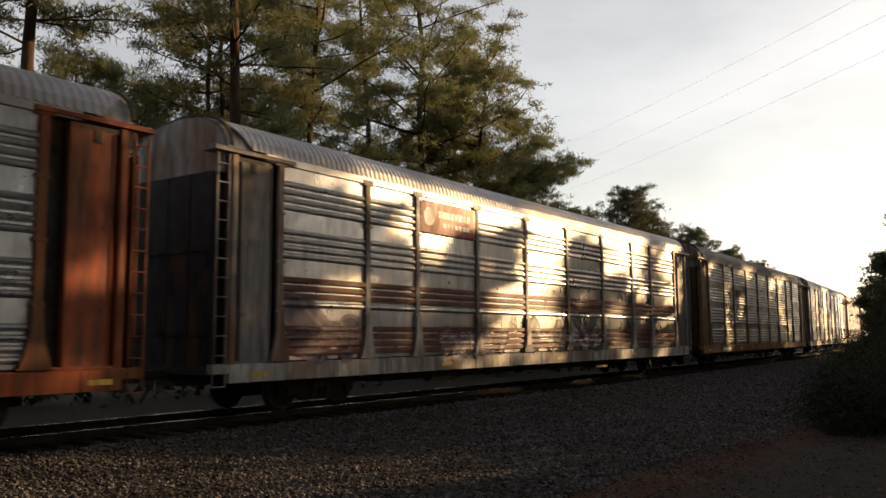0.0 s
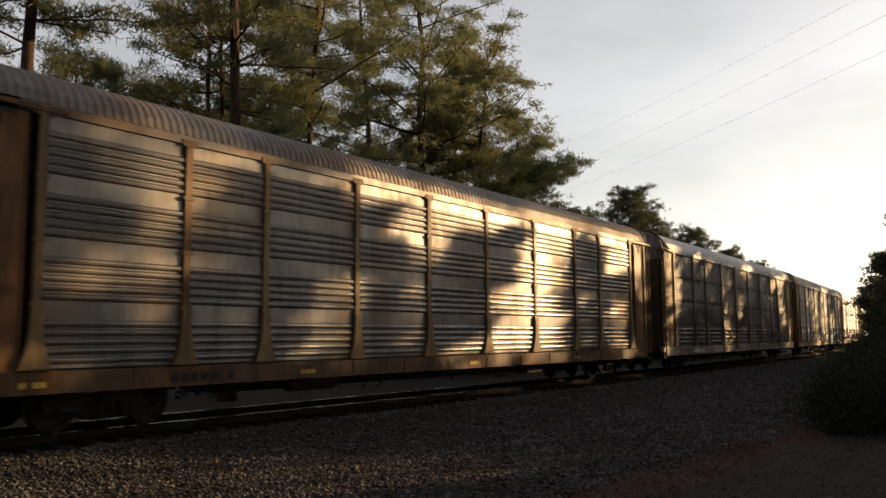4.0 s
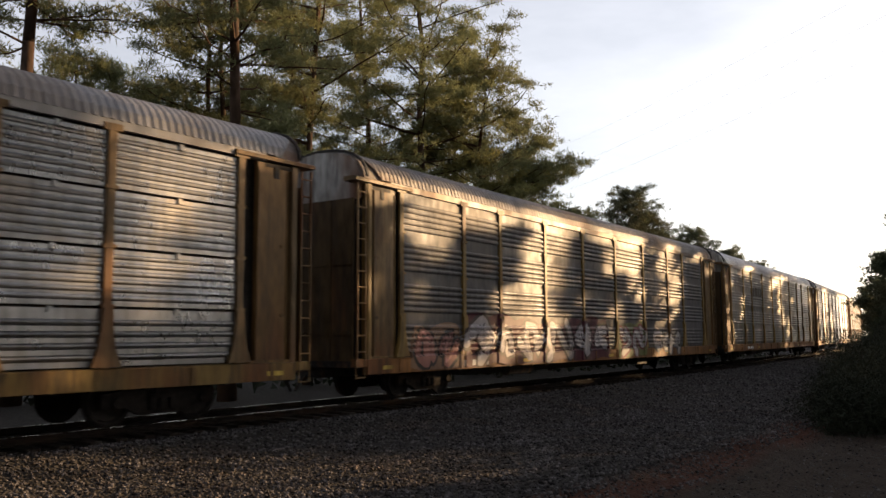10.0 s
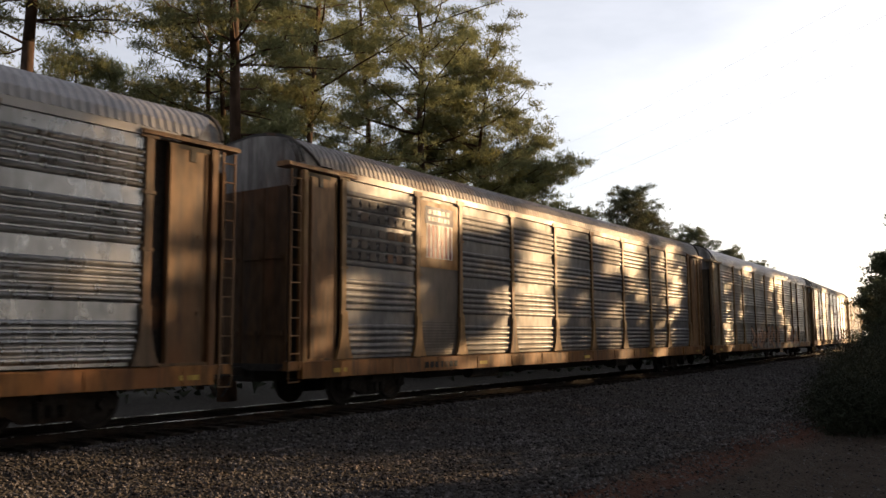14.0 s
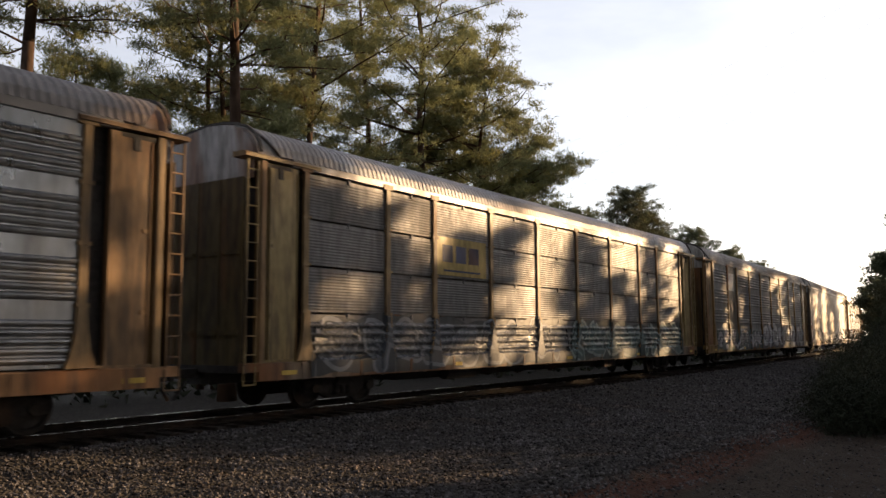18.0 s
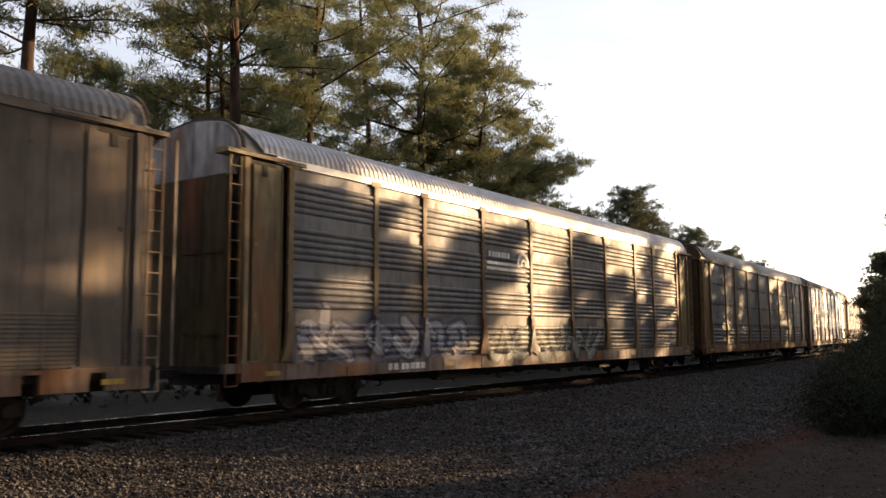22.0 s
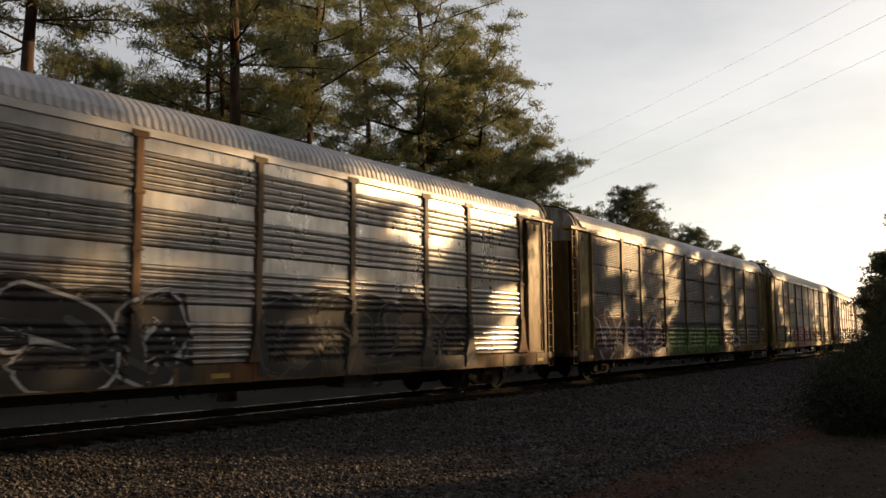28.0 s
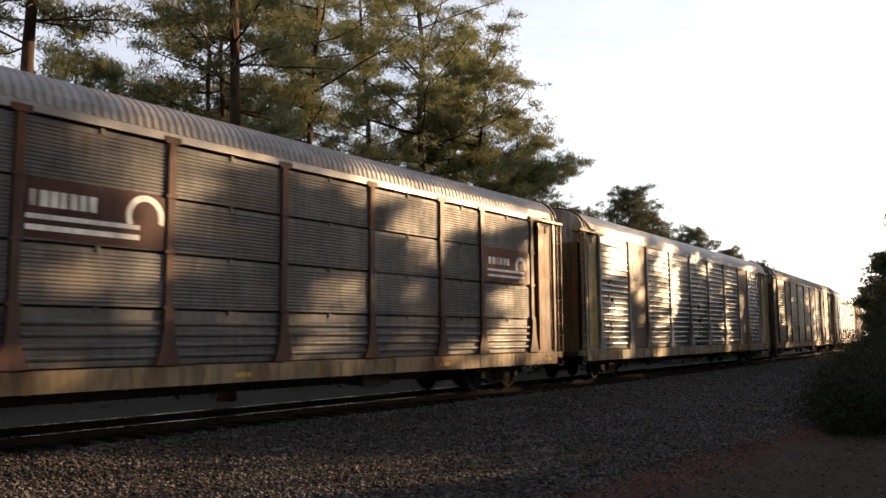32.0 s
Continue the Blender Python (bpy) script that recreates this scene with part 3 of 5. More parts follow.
def bars_mesh(rects):
    """Plain flat pieces (s0, s1, z0, z1) a few millimetres thick on the side's ribs."""
    s = Shape()
    for a, b, z0, z1, y in rects:
        s.box(a - HALF, b - HALF, -FACE - y - 0.004, -FACE - y, z0, z1)
    return s.mesh("lettering_bars")


def smooth_line(pts, round_off):
    """Points every few centimetres along pts; round_off: a flowing curve in place of straight runs."""
    p = np.array(pts, float)
    if round_off and len(p) > 2:
        q = np.vstack([2 * p[0] - p[1], p, 2 * p[-1] - p[-2]])
        out = []
        for i in range(1, len(q) - 2):
            t = np.linspace(0, 1, 8, endpoint=False)[:, None]
            a, b, c, d = q[i - 1], q[i], q[i + 1], q[i + 2]
            out.append(0.5 * (2 * b + (c - a) * t + (2 * a - 5 * b + 4 * c - d) * t ** 2 + (3 * b - a - 3 * c + d) * t ** 3))
        p = np.vstack(out + [p[-1:]])
    step = np.hypot(*(p[1:] - p[:-1]).T)
    at = np.concatenate([[0], np.cumsum(step)])
    n = max(3, int(at[-1] / 0.06))
    w = np.linspace(0, at[-1], n + 1)
    return np.stack([np.interp(w, at, p[:, 0]), np.interp(w, at, p[:, 1])], -1)


def stroke_mesh(pts, width, kind, lift, round_off=True):
    """A painted stroke along pts (s, z) with round ends, laid on the ribs."""
    p = smooth_line(pts, round_off)
    d = np.gradient(p, axis=0)
    d /= np.linalg.norm(d, axis=1, keepdims=True) + 1e-9
    cap = np.sin(np.linspace(0, 1, 5) * math.pi / 2)
    head = p[0] - d[0] * (width / 2) * np.linspace(1, 0.15, 4)[:, None]
    tail = p[-1] + d[-1] * (width / 2) * np.linspace(0.15, 1, 4)[:, None]
    wide = np.concatenate([cap[:4] * 0.95 + 0.05, np.ones(len(p)), (cap[:4] * 0.95 + 0.05)[::-1]])
    d = np.vstack([np.repeat(d[:1], 4, 0), d, np.repeat(d[-1:], 4, 0)])
    p = np.vstack([head, p, tail])
    m = max(3, int(width / 0.04))
    across = np.linspace(-0.5, 0.5, m + 1)
    a = p[:, 0, None] - d[:, 1, None] * across * width * wide[:, None]
    b = np.maximum(p[:, 1, None] + d[:, 0, None] * across * width * wide[:, None], 0.735)
    y = -FACE - skin(a, b, kind) - lift - 0.002 * np.linspace(0, 1, len(p))[:, None]
    v = np.stack([a - HALF, y, b], -1).reshape(-1, 3)
    i, j = np.meshgrid(np.arange(len(p) - 1), np.arange(m), indexing="ij")
    k = (i * (m + 1) + j).ravel()
    me = bpy.data.meshes.new("stroke")
    me.from_pydata(v.tolist(), [], np.stack([k, k + m + 1, k + m + 2, k + 1], -1).tolist())
    return me


def cloud_mesh(rng, s0, s1, z0, z1, kind):
    """The painted ground of a piece, with a lobed upper edge."""
    n = max(8, int((s1 - s0) / 0.06))
    s = np.linspace(s0, s1, n)
    ph = [rng.uniform(0, 6.28) for _ in range(4)]
    top = z1 + (z1 - z0) * (0.10 * np.abs(np.sin(s * 2.1 + ph[0])) + 0.07 * np.sin(s * 0.9 + ph[1]) - 0.08)
    top = z0 + (top - z0) * np.clip(np.minimum(s - s0, s1 - s) / 0.35 + 0.45, 0, 1)
    low = z0 + 0.05 * np.sin(s * 1.7 + ph[2]) + 0.03 * np.sin(s * 4.3 + ph[3])
    m = max(4, int((z1 - z0) / 0.04))
    b = np.maximum(low[:, None] + (top - low)[:, None] * np.linspace(0, 1, m + 1), 0.735)
    a = np.repeat(s[:, None], m + 1, 1)
    v = np.stack([a - HALF, -FACE - skin(a, b, kind) - 0.006, b], -1).reshape(-1, 3)
    i, j = np.meshgrid(np.arange(n - 1), np.arange(m), indexing="ij")
    k = (i * (m + 1) + j).ravel()
    me = bpy.data.meshes.new("stroke")
    me.from_pydata(v.tolist(), [], np.stack([k, k + m + 1, k + m + 2, k + 1], -1).tolist())
    return me


# abstract sweeps in a unit box: hooks, bowls, bolts and coils, each in one line
SWEEPS = [
    ((0.15, 0.05), (0.10, 0.75), (0.45, 1.0), (0.85, 0.72), (0.55, 0.45), (0.90, 0.08)),
    ((0.90, 0.85), (0.50, 1.0), (0.12, 0.72), (0.50, 0.50), (0.88, 0.30), (0.50, 0.02), (0.08, 0.18)),
    ((0.05, 0.95), (0.30, 0.08), (0.52, 0.70), (0.72, 0.05), (0.98, 0.98)),
    ((0.85, 0.78), (0.45, 1.0), (0.08, 0.50), (0.42, 0.02), (0.92, 0.20), (0.70, 0.52), (0.40, 0.45)),
    ((0.05, 0.02), (0.42, 0.98), (0.62, 0.60), (0.30, 0.36), (0.78, 0.34), (0.98, 0.0)),
    ((0.10, 0.98), (0.14, 0.10), (0.50, 0.02), (0.84, 0.20), (0.88, 1.0)),
    ((0.95, 0.95), (0.15, 0.90), (0.12, 0.52), (0.62, 0.55), (0.14, 0.48), (0.18, 0.06), (0.98, 0.10)),
]


def graffiti(car, kind, seed, s0, s1, z0, z1, fill, line, cloud=None, thick=0.27, rim=0.2, glint=True):
    """A spray-painted piece: a ground behind, and sweeps with a fill, an outline and a lighter stroke."""
    rng = random.Random(seed)
    n = max(2, round((s1 - s0) / ((z1 - z0) * 0.95)))
    w = (s1 - s0) / n
    if cloud:
        part("graffiti_ground", cloud_mesh(rng, s0 - 0.15, s1 + 0.15, z0, z1, kind), spray(cloud), car, "spray-painted ground of a graffiti piece")
    last = -1
    for i in range(n):
        pick = rng.choice([k for k in range(len(SWEEPS)) if k != last])
        last = pick
        h, flip = (z1 - z0) * rng.uniform(0.8, 1.0), rng.random() < 0.5
        x, z = s0 + i * w + w * 0.06, z0 + 0.10 + rng.uniform(0, 0.08)
        lean = rng.uniform(-0.12, 0.18) * h
        turn, mid = radians(rng.choice((-1, 1)) * rng.uniform(35, 100)), 0.5
        pts = []
        for a, b in SWEEPS[pick]:
            a, b = (1 - a if flip else a) - mid + rng.uniform(-0.2, 0.2), b - mid + rng.uniform(-0.18, 0.18)
            a, b = a * math.cos(turn) - b * math.sin(turn) * 0.8 + mid, a * math.sin(turn) * 0.8 + b * math.cos(turn) + mid
            pts.append((x + a * w * 0.95 + lean * (b - 0.5), z + min(1.05, max(0, b)) * (h - 0.16)))
        ww = min(w, h) * thick * rng.uniform(0.85, 1.15)
        bent = rng.random() < 0.65
        part("graffiti_outline", stroke_mesh(pts, ww + rim, kind, 0.009 + 0.0025 * (i % 2), bent), spray(line), car, "sprayed outline of a graffiti shape")
        part("graffiti_shape", stroke_mesh(pts, ww, kind, 0.015 + 0.0025 * (i % 2), bent), spray(fill), car, "sprayed fill of a graffiti shape")
        if glint:
            light = tuple(min(1.6, c * 1.5 + 0.08) for c in fill)
            k = rng.randrange(len(pts) - 2)
            part("graffiti_glint", stroke_mesh([(a - ww * 0.18, b + ww * 0.12) for a, b in pts[k:k + 3]], max(0.06, ww * 0.22), kind, 0.022, bent), spray(light), car, "lighter sprayed stroke")


def spray(rgb):
    """Sprayed enamel, thinner and glossier than the car's own paint."""
    rgb = tuple(round(min(0.8, c * 0.53), 3) for c in rgb)
    key = (rgb, "spray")
    if key not in PAINTS:
        PAINTS[key] = material("spray_paint", rgb, 0.48, 0.0, 0.18, 5.0, tuple(c * 0.6 + 0.02 for c in rgb), 0.62, 0.002, 2.5, 0.08, sheen=0.3)
    return PAINTS[key]


def rack_car(panel="mid", tiers="", ribs="full", post=(0.36, 0.22, 0.09), sill=(0.36, 0.20, 0.08), roof="grey", end=(0.30, 0.18, 0.08), gable=(0.5, 0.5, 0.51),
             door=None, label="", solid=(), smooth=False, vent=False, ladder=None):
    """One enclosed auto rack car, its front end towards -x, its near side towards -y."""
    car = thing("auto_rack_car", label, "train car", "cars of the train")
    part("underframe", core_mesh(), UNDER, car)
    part("far_side", far_wall_mesh(), PANEL["dull"], car)
    part("roof", roof_mesh(), ROOF[roof], car)
    part("fascia", fascia_mesh(), ROOF[roof], car)
    part("side_sill", sill_mesh(smooth), paint(sill, 0.55, 0.8), car)
    if smooth:
        width = (BODY - 0.5) / 12
        for i in range(12):
            ob = part("side_sheet", sheet_mesh(width - 0.006, "smooth"), PANEL["tan"], car)
            ob.location = (-HALF + 0.25 + i * width, -FACE, 0)
        for i in range(24):
            ob = part("post", thin_post_mesh(), PANEL["tan"], car)
            ob.location = (-HALF + 0.25 + i * 1.165, -FACE, 0)
    else:
        for p in POSTS:
            ob = part("post", post_mesh(), paint(post, 0.5), car)
            ob.location = (p - HALF, -FACE, 0)
        for i, (a, b) in enumerate(zip(POSTS, POSTS[1:])):
            mat = PANEL["tan"] if i in solid else PANEL[panel]
            if tiers and i not in solid:
                for t in range(4):
                    ob = part("side_sheet", sheet_mesh(b - a - 0.03, "low" if t == 0 else tiers), mat, car)
                    ob.location = (a + 0.015 - HALF, -FACE, DECK + 0.03 + t * TIER)
            else:
                ob = part("side_sheet", sheet_mesh(b - a - 0.03, "smooth" if i in solid else "vent" if vent else ribs), mat, car)
                ob.location = (a + 0.015 - HALF, -FACE, 0)
    for sign in (1, -1):
        for name, me, mat, extra in (("ladder", ladder_mesh(), paint(ladder or tuple(min(1, c * 1.15 + 0.02) for c in end), 0.5), ""), ("end_post", end_post_mesh(), PANEL["tan"] if smooth else paint(post if post[0] > 0.3 else end, 0.5), ""),
                                     ("latch", latch_mesh(), UNDER, "dark latch"), ("header_beam", header_mesh(), paint(end, 0.5), ""),
                                     *((g.name.split(".")[0], g, PANEL["tan"] if smooth else paint(end, 0.5), "") for g in guide_meshes())):
            me2 = shared((me.name, sign), lambda: flipped(me)) if sign < 0 else me
            ob = part(name, me2, mat, car, extra)
            ob.location = (-HALF * sign, -FACE, 0)
        for name, me, mat in (("gable", gable_mesh(), paint(gable, 0.55)), ("roof_seal", rim_mesh(), UNDER), ("coupler", coupler_mesh(), UNDER)):
            me2 = shared((me.name, sign), lambda: flipped(me)) if sign < 0 else me
            ob = part(name, me2, mat, car)
            ob.location = (-(HALF - {"gable": 0.30, "roof_seal": 0.36, "coupler": -0.64}[name]) * sign, 0, 0)
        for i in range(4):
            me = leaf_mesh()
            # end paint cut to 0.42: the shade of the end is put into the colour
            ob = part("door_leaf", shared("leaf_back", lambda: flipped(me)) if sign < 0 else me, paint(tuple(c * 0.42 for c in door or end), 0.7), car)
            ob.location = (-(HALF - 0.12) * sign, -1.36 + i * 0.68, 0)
        truck = part("truck", truck_mesh(), TRUCK, car)
        truck.location = (-(HALF - 3.3) * sign, 0, 0)
        for x in (-0.89, 0.89):
            for y in (-0.70, 0.70):
                wheel = part("wheel", wheel_mesh(), WHEEL, truck)
                wheel.location = (x, y - 0.07 if y < 0 else y + 0.07, 0.46)
                if y > 0:
                    wheel.rotation_euler = (0, 0, math.pi)
    return car


def flipped(me):
    """The mesh mirrored along x."""
    v = [(-p.co.x, p.co.y, p.co.z) for p in me.vertices]
    f = [tuple(reversed(p.vertices)) for p in me.polygons]
    out = bpy.data.meshes.new(me.name)
    out.from_pydata(v, [], f)
    return out


def sign_on(car, rects, colour, label):
    for rect in rects:
        part("lettering_bar" if len(rects) > 1 else "sign_panel", bars_mesh([rect]), BARS[colour] if isinstance(colour, str) else paint(colour, 0.5, 0), car, label)


YEL, TAN, ORG, BRN, SIL, WHT = (0.42, 0.27, 0.09), (0.36, 0.24, 0.12), (0.45, 0.20, 0.06), (0.16, 0.09, 0.05), (0.42, 0.42, 0.42), (0.60, 0.58, 0.55)
CARS = {
    -1: dict(panel="white", ribs="wide", post=(0.42, 0.10, 0.04), sill=(0.5, 0.12, 0.04), roof="grey", end=(0.45, 0.10, 0.04), label="silver ribbed auto rack car with bright orange-red end"),
    0: dict(panel="white", ribs="wide", post=SIL, sill=WHT, roof="silver", end=(0.26, 0.26, 0.28), door=(0.07, 0.08, 0.10), label="silver auto rack car with grey posts and dull red stripes"),
    1: dict(panel="bright", post=TAN, sill=ORG, roof="brown", end=(0.30, 0.20, 0.09), label="bright aluminium auto rack car with rusty tan sill"),
    2: dict(panel="white", ribs="wide", post=SIL, sill=WHT, roof="silver", end=WHT, gable=(0.30, 0.2, 0.08), door=(0.25, 0.2, 0.18), label="white and silver auto rack car with a round black emblem"),
    3: dict(panel="mid", post=TAN, sill=BRN, roof="brown", end=(0.28, 0.14, 0.06), label="weathered auto rack car with brown sill and tan end"),
    4: dict(panel="dull", tiers="micro", post=TAN, sill=(0.55, 0.48, 0.42), roof="white", end=(0.38, 0.26, 0.11), label="dull grey-brown auto rack car with pale rusty sill"),
    5: dict(panel="dull", tiers="micro", post=YEL, sill=(0.20, 0.13, 0.09), roof="grey", end=(0.38, 0.25, 0.10), label="dark weathered auto rack car with teal graffiti"),
    6: dict(panel="white", post=TAN, sill=(0.40, 0.27, 0.15), roof="silver", end=(0.48, 0.38, 0.24), gable=(0.5, 0.38, 0.2), solid=(1, 7), label="silver auto rack car with two solid tan panels"),
    7: dict(panel="bright", tiers="fine", post=TAN, sill=YEL, roof="grey", end=(0.30, 0.17, 0.06), label="bright aluminium auto rack car with yellow-tan sill"),
    8: dict(panel="dull", post=YEL, sill=ORG, roof="brown", end=(0.34, 0.21, 0.09), gable=WHT, label="dull auto rack car with white and red graffiti"),
    9: dict(panel="mid", post=YEL, sill=ORG, roof="silver", end=(0.30, 0.18, 0.08), gable=WHT, label="grey aluminium auto rack car with yellow-tan posts"),
    10: dict(panel="bright", post=(0.26, 0.18, 0.12), sill=ORG, roof="grey", end=(0.28, 0.16, 0.08), label="bright ribbed auto rack car with grey graffiti"),
    11: dict(panel="dull", post=(0.42, 0.24, 0.10), sill=ORG, roof="brown", end=(0.33, 0.17, 0.07), gable=(0.3, 0.28, 0.27), solid=(1,), label="gold-brown weathered auto rack car with orange posts"),
    12: dict(panel="mid", post=TAN, sill=ORG, roof="silver", end=(0.4, 0.3, 0.2), label="grey auto rack car with dark and orange graffiti"),
    13: dict(panel="bright", post=TAN, sill=(0.42, 0.22, 0.10), roof="brown", end=(0.33, 0.20, 0.10), label="bright aluminium auto rack car with rusty orange sill"),
    14: dict(panel="dull", tiers="micro", post=TAN, sill=(0.30, 0.22, 0.16), roof="grey", end=(0.38, 0.28, 0.12), label="dull auto rack car with dark teal graffiti and yellow sign"),
    15: dict(panel="dull", solid=(1,), post=(0.42, 0.25, 0.10), sill=YEL, roof="brown", end=(0.36, 0.22, 0.10), gable=WHT, ladder=(0.5, 0.32, 0.16), label="dull brown auto rack car with pale lavender graffiti"),
    16: dict(panel="tan", smooth=True, post=(0.40, 0.32, 0.24), sill=(0.33, 0.22, 0.16), roof="brown", end=(0.42, 0.33, 0.24), gable=WHT, label="smooth-sided beige auto rack car with notched sill"),
    17: dict(panel="dull", post=TAN, sill=(0.36, 0.26, 0.22), roof="silver", end=(0.34, 0.27, 0.13), gable=(0.56, 0.56, 0.58), label="dull auto rack car with silver roof and olive-tan end"),
    18: dict(panel="dull", tiers="micro", post=(0.42, 0.25, 0.10), sill=(0.38, 0.18, 0.08), roof="grey", end=(0.32, 0.19, 0.08), gable=(0.2, 0.1, 0.07), label="dark auto rack car with orange-tan posts and sill"),
    19: dict(panel="bright", post=BRN, sill=ORG, roof="brown", end=(0.28, 0.16, 0.07), ladder=WHT, label="bright aluminium auto rack car with dark brown posts"),
    20: dict(panel="dull", post=TAN, sill=(0.35, 0.19, 0.08), roof="grey", end=(0.34, 0.18, 0.08), label="gold-brown weathered auto rack car"),
    21: dict(panel="bright", post=(0.24, 0.15, 0.08), sill=(0.20, 0.13, 0.06), roof="silver", end=(0.33, 0.20, 0.07), label="bright aluminium auto rack car with heavy black graffiti"),
    22: dict(panel="dull", tiers="micro", post=YEL, sill=(0.35, 0.22, 0.14), roof="white", end=(0.38, 0.28, 0.10), gable=(0.5, 0.5, 0.48), label="dull auto rack car with purple and green graffiti"),
    23: dict(panel="dull", tiers="micro", post=YEL, sill=(0.7, 0.52, 0.12), roof="white", end=(0.33, 0.24, 0.09), gable=WHT, label="dull auto rack car with red and green graffiti"),
    24: dict(panel="dull", tiers="micro", post=(0.14, 0.07, 0.06), sill=(0.48, 0.36, 0.22), roof="grey", end=(0.20, 0.07, 0.07), gable=WHT, label="grey auto rack car with dark maroon posts and signs"),
    25: dict(panel="white", vent=True, post=WHT, sill=(0.5, 0.45, 0.32), roof="white", end=(0.52, 0.42, 0.18), gable=WHT, solid=(1, 7), label="pale auto rack car with white roof and yellow end"),
    26: dict(panel="dull", post=BRN, sill=BRN, roof="brown", end=(0.16, 0.12, 0.1), label="dark weathered auto rack car"),
    27: dict(panel="mid", post=TAN, sill=ORG, roof="silver", end=(0.4, 0.25, 0.12), label="grey auto rack car with orange-tan sill"),
    28: dict(panel="dull", tiers="micro", post=TAN, sill=TAN, roof="grey", end=TAN, label="weathered tan and grey auto rack car"),
    29: dict(panel="mid", post=TAN, sill=ORG, roof="silver", end=ORG, label="grey auto rack car with orange ends"),
    30: dict(panel="dull", post=BRN, sill=BRN, roof="grey", end=BRN, label="dark brown weathered auto rack car"),
}
TRAIN = {}
for number, spec in CARS.items():
    TRAIN[number] = rack_car(**spec)


def travelled(t):
    """Where the first gap of the train is along the track: it slows a little."""
    return 9.11 - 0.98252 * (22.8984 * t - 0.0928 * t * t / 2 + 0.002588 * t ** 3 / 6)


def motions():
    for number, car in TRAIN.items():
        rows = []
        for i in range(33):
            s = travelled(i) + number * PITCH + 0.65 + HALF
            p = on_track(s)
            rows.append((i, Matrix.Translation(p) @ pose(0, 0, 0, 0, 0, math.degrees(BEND * s))))
        walk(car, rows)


# ---- lettering, signs and spray paint on the cars ----
KIND = {n: "smooth" if spec.get("smooth") else spec.get("tiers") or spec.get("ribs", "full") for n, spec in CARS.items()}


def letters(s0, s1, z0, z1, n, y=0.056, seed=1):
    """A row of n plain upright bars of uneven width."""
    rng = random.Random(seed)
    w = (s1 - s0) / n
    out = []
    for i in range(n):
        a = s0 + i * w
        out.append((a, a + w * rng.uniform(0.62, 0.86), z0, z1, y))
    return out


def ring_mesh(s, z, r0, r1, y, a0=0, a1=360):
    v, f, n = [], [], 28
    for i in range(n + 1):
        a = radians(a0 + (a1 - a0) * i / n)
        for r in (r0, r1):
            for d in (0, 0.004):
                v.append((s - HALF + math.cos(a) * r, -FACE - y - d, z + math.sin(a) * r))
    for i in range(n):
        o = i * 4
        f += [(o + 1, o + 3, o + 7, o + 5), (o, o + 4, o + 6, o + 2), (o, o + 1, o + 5, o + 4), (o + 2, o + 6, o + 7, o + 3)]
    me = bpy.data.meshes.new("emblem")
    me.from_pydata(v, [], f)
    return me


C = TRAIN
for b0, b1 in zip(POSTS, POSTS[1:]):
    for z in (2.745, 2.58, 2.415, 1.745, 1.58, 1.415, 1.25):
        sign_on(C[0], [(b0 + 0.1, b1 - 0.1, z - 0.05, z + 0.05, 0.04)], (0.24, 0.06, 0.05), "dull red painted stripe")
sign_on(C[0], [(6.52, 9.05, 4.2, 5.02, 0.042)], (0.42, 0.06, 0.06), "dull red sign panel")
sign_on(C[0], letters(7.3, 8.8, 4.62, 4.8, 8, 0.047) + letters(7.5, 8.8, 4.38, 4.5, 7, 0.047, 4), "white", "plain white bars on the sign")
part("emblem", ring_mesh(6.88, 4.62, 0.0, 0.24, 0.047), BARS["white"], C[0], "pale round emblem")
sign_on(C[1], letters(6.69, 8.75, 3.55, 3.95, 4), "black", "plain black lettering bars")
part("emblem", ring_mesh(7.92, 4.32, 0.47, 0.62, 0.04), BARS["black"], C[2], "round black ring emblem")
part("emblem", ring_mesh(7.92, 4.22, 0.0, 0.12, 0.04), BARS["black"], C[2], "small dark mark in the emblem")
sign_on(C[2], [(7.68, 8.16, 4.48, 4.66, 0.04)], "black", "dark bar in the emblem")
sign_on(C[2], letters(7.72, 8.2, 3.46, 3.58, 2), "black", "plain black lettering bars")
sign_on(C[2], letters(7.08, 8.94, 0.76, 0.94, 8, 0.064), "black", "plain black lettering bars on the sill")
sign_on(C[2], letters(18.0, 18.6, 3.4, 3.72, 2), "black", "plain black lettering bar")
sign_on(C[6], letters(6.59, 8.85, 3.5, 3.85, 7), "black", "plain black lettering bars")
sign_on(C[7], letters(7.25, 8.2, 3.62, 3.92, 3, 0.024) + [(7.0, 7.05, 3.45, 4.1, 0.024), (8.4, 8.45, 3.45, 4.1, 0.024), (7.0, 7.12, 3.42, 3.47, 0.024), (8.33, 8.45, 3.42, 3.47, 0.024), (7.2, 7.42, 3.3, 3.36, 0.024)], "black", "plain black lettering bars between brackets")
sign_on(C[9], letters(6.59, 8.9, 3.75, 4.25, 4) + [(6.59, 8.9, 3.55, 3.6, 0.056)], "black", "plain black lettering bars")
sign_on(C[10], letters(6.59, 8.85, 3.2, 3.5, 6), (0.08, 0.07, 0.07), "plain dark lettering bars")
for i, z in enumerate((4.6, 4.3, 3.95, 3.65, 3.4)):
    sign_on(C[11], letters(1.95, 4.25, z - 0.1, z + 0.1, 7, 0.05, i), (0.06, 0.05, 0.05), "plain dark lettering bars")
sign_on(C[11], [(4.6, 6.28, 3.3, 5.0, 0.03)], (0.42, 0.2, 0.05), "orange sign panel")
sign_on(C[11], [(4.85, 6.0, 3.55, 4.42, 0.036)], "white", "white field of a shield sign")
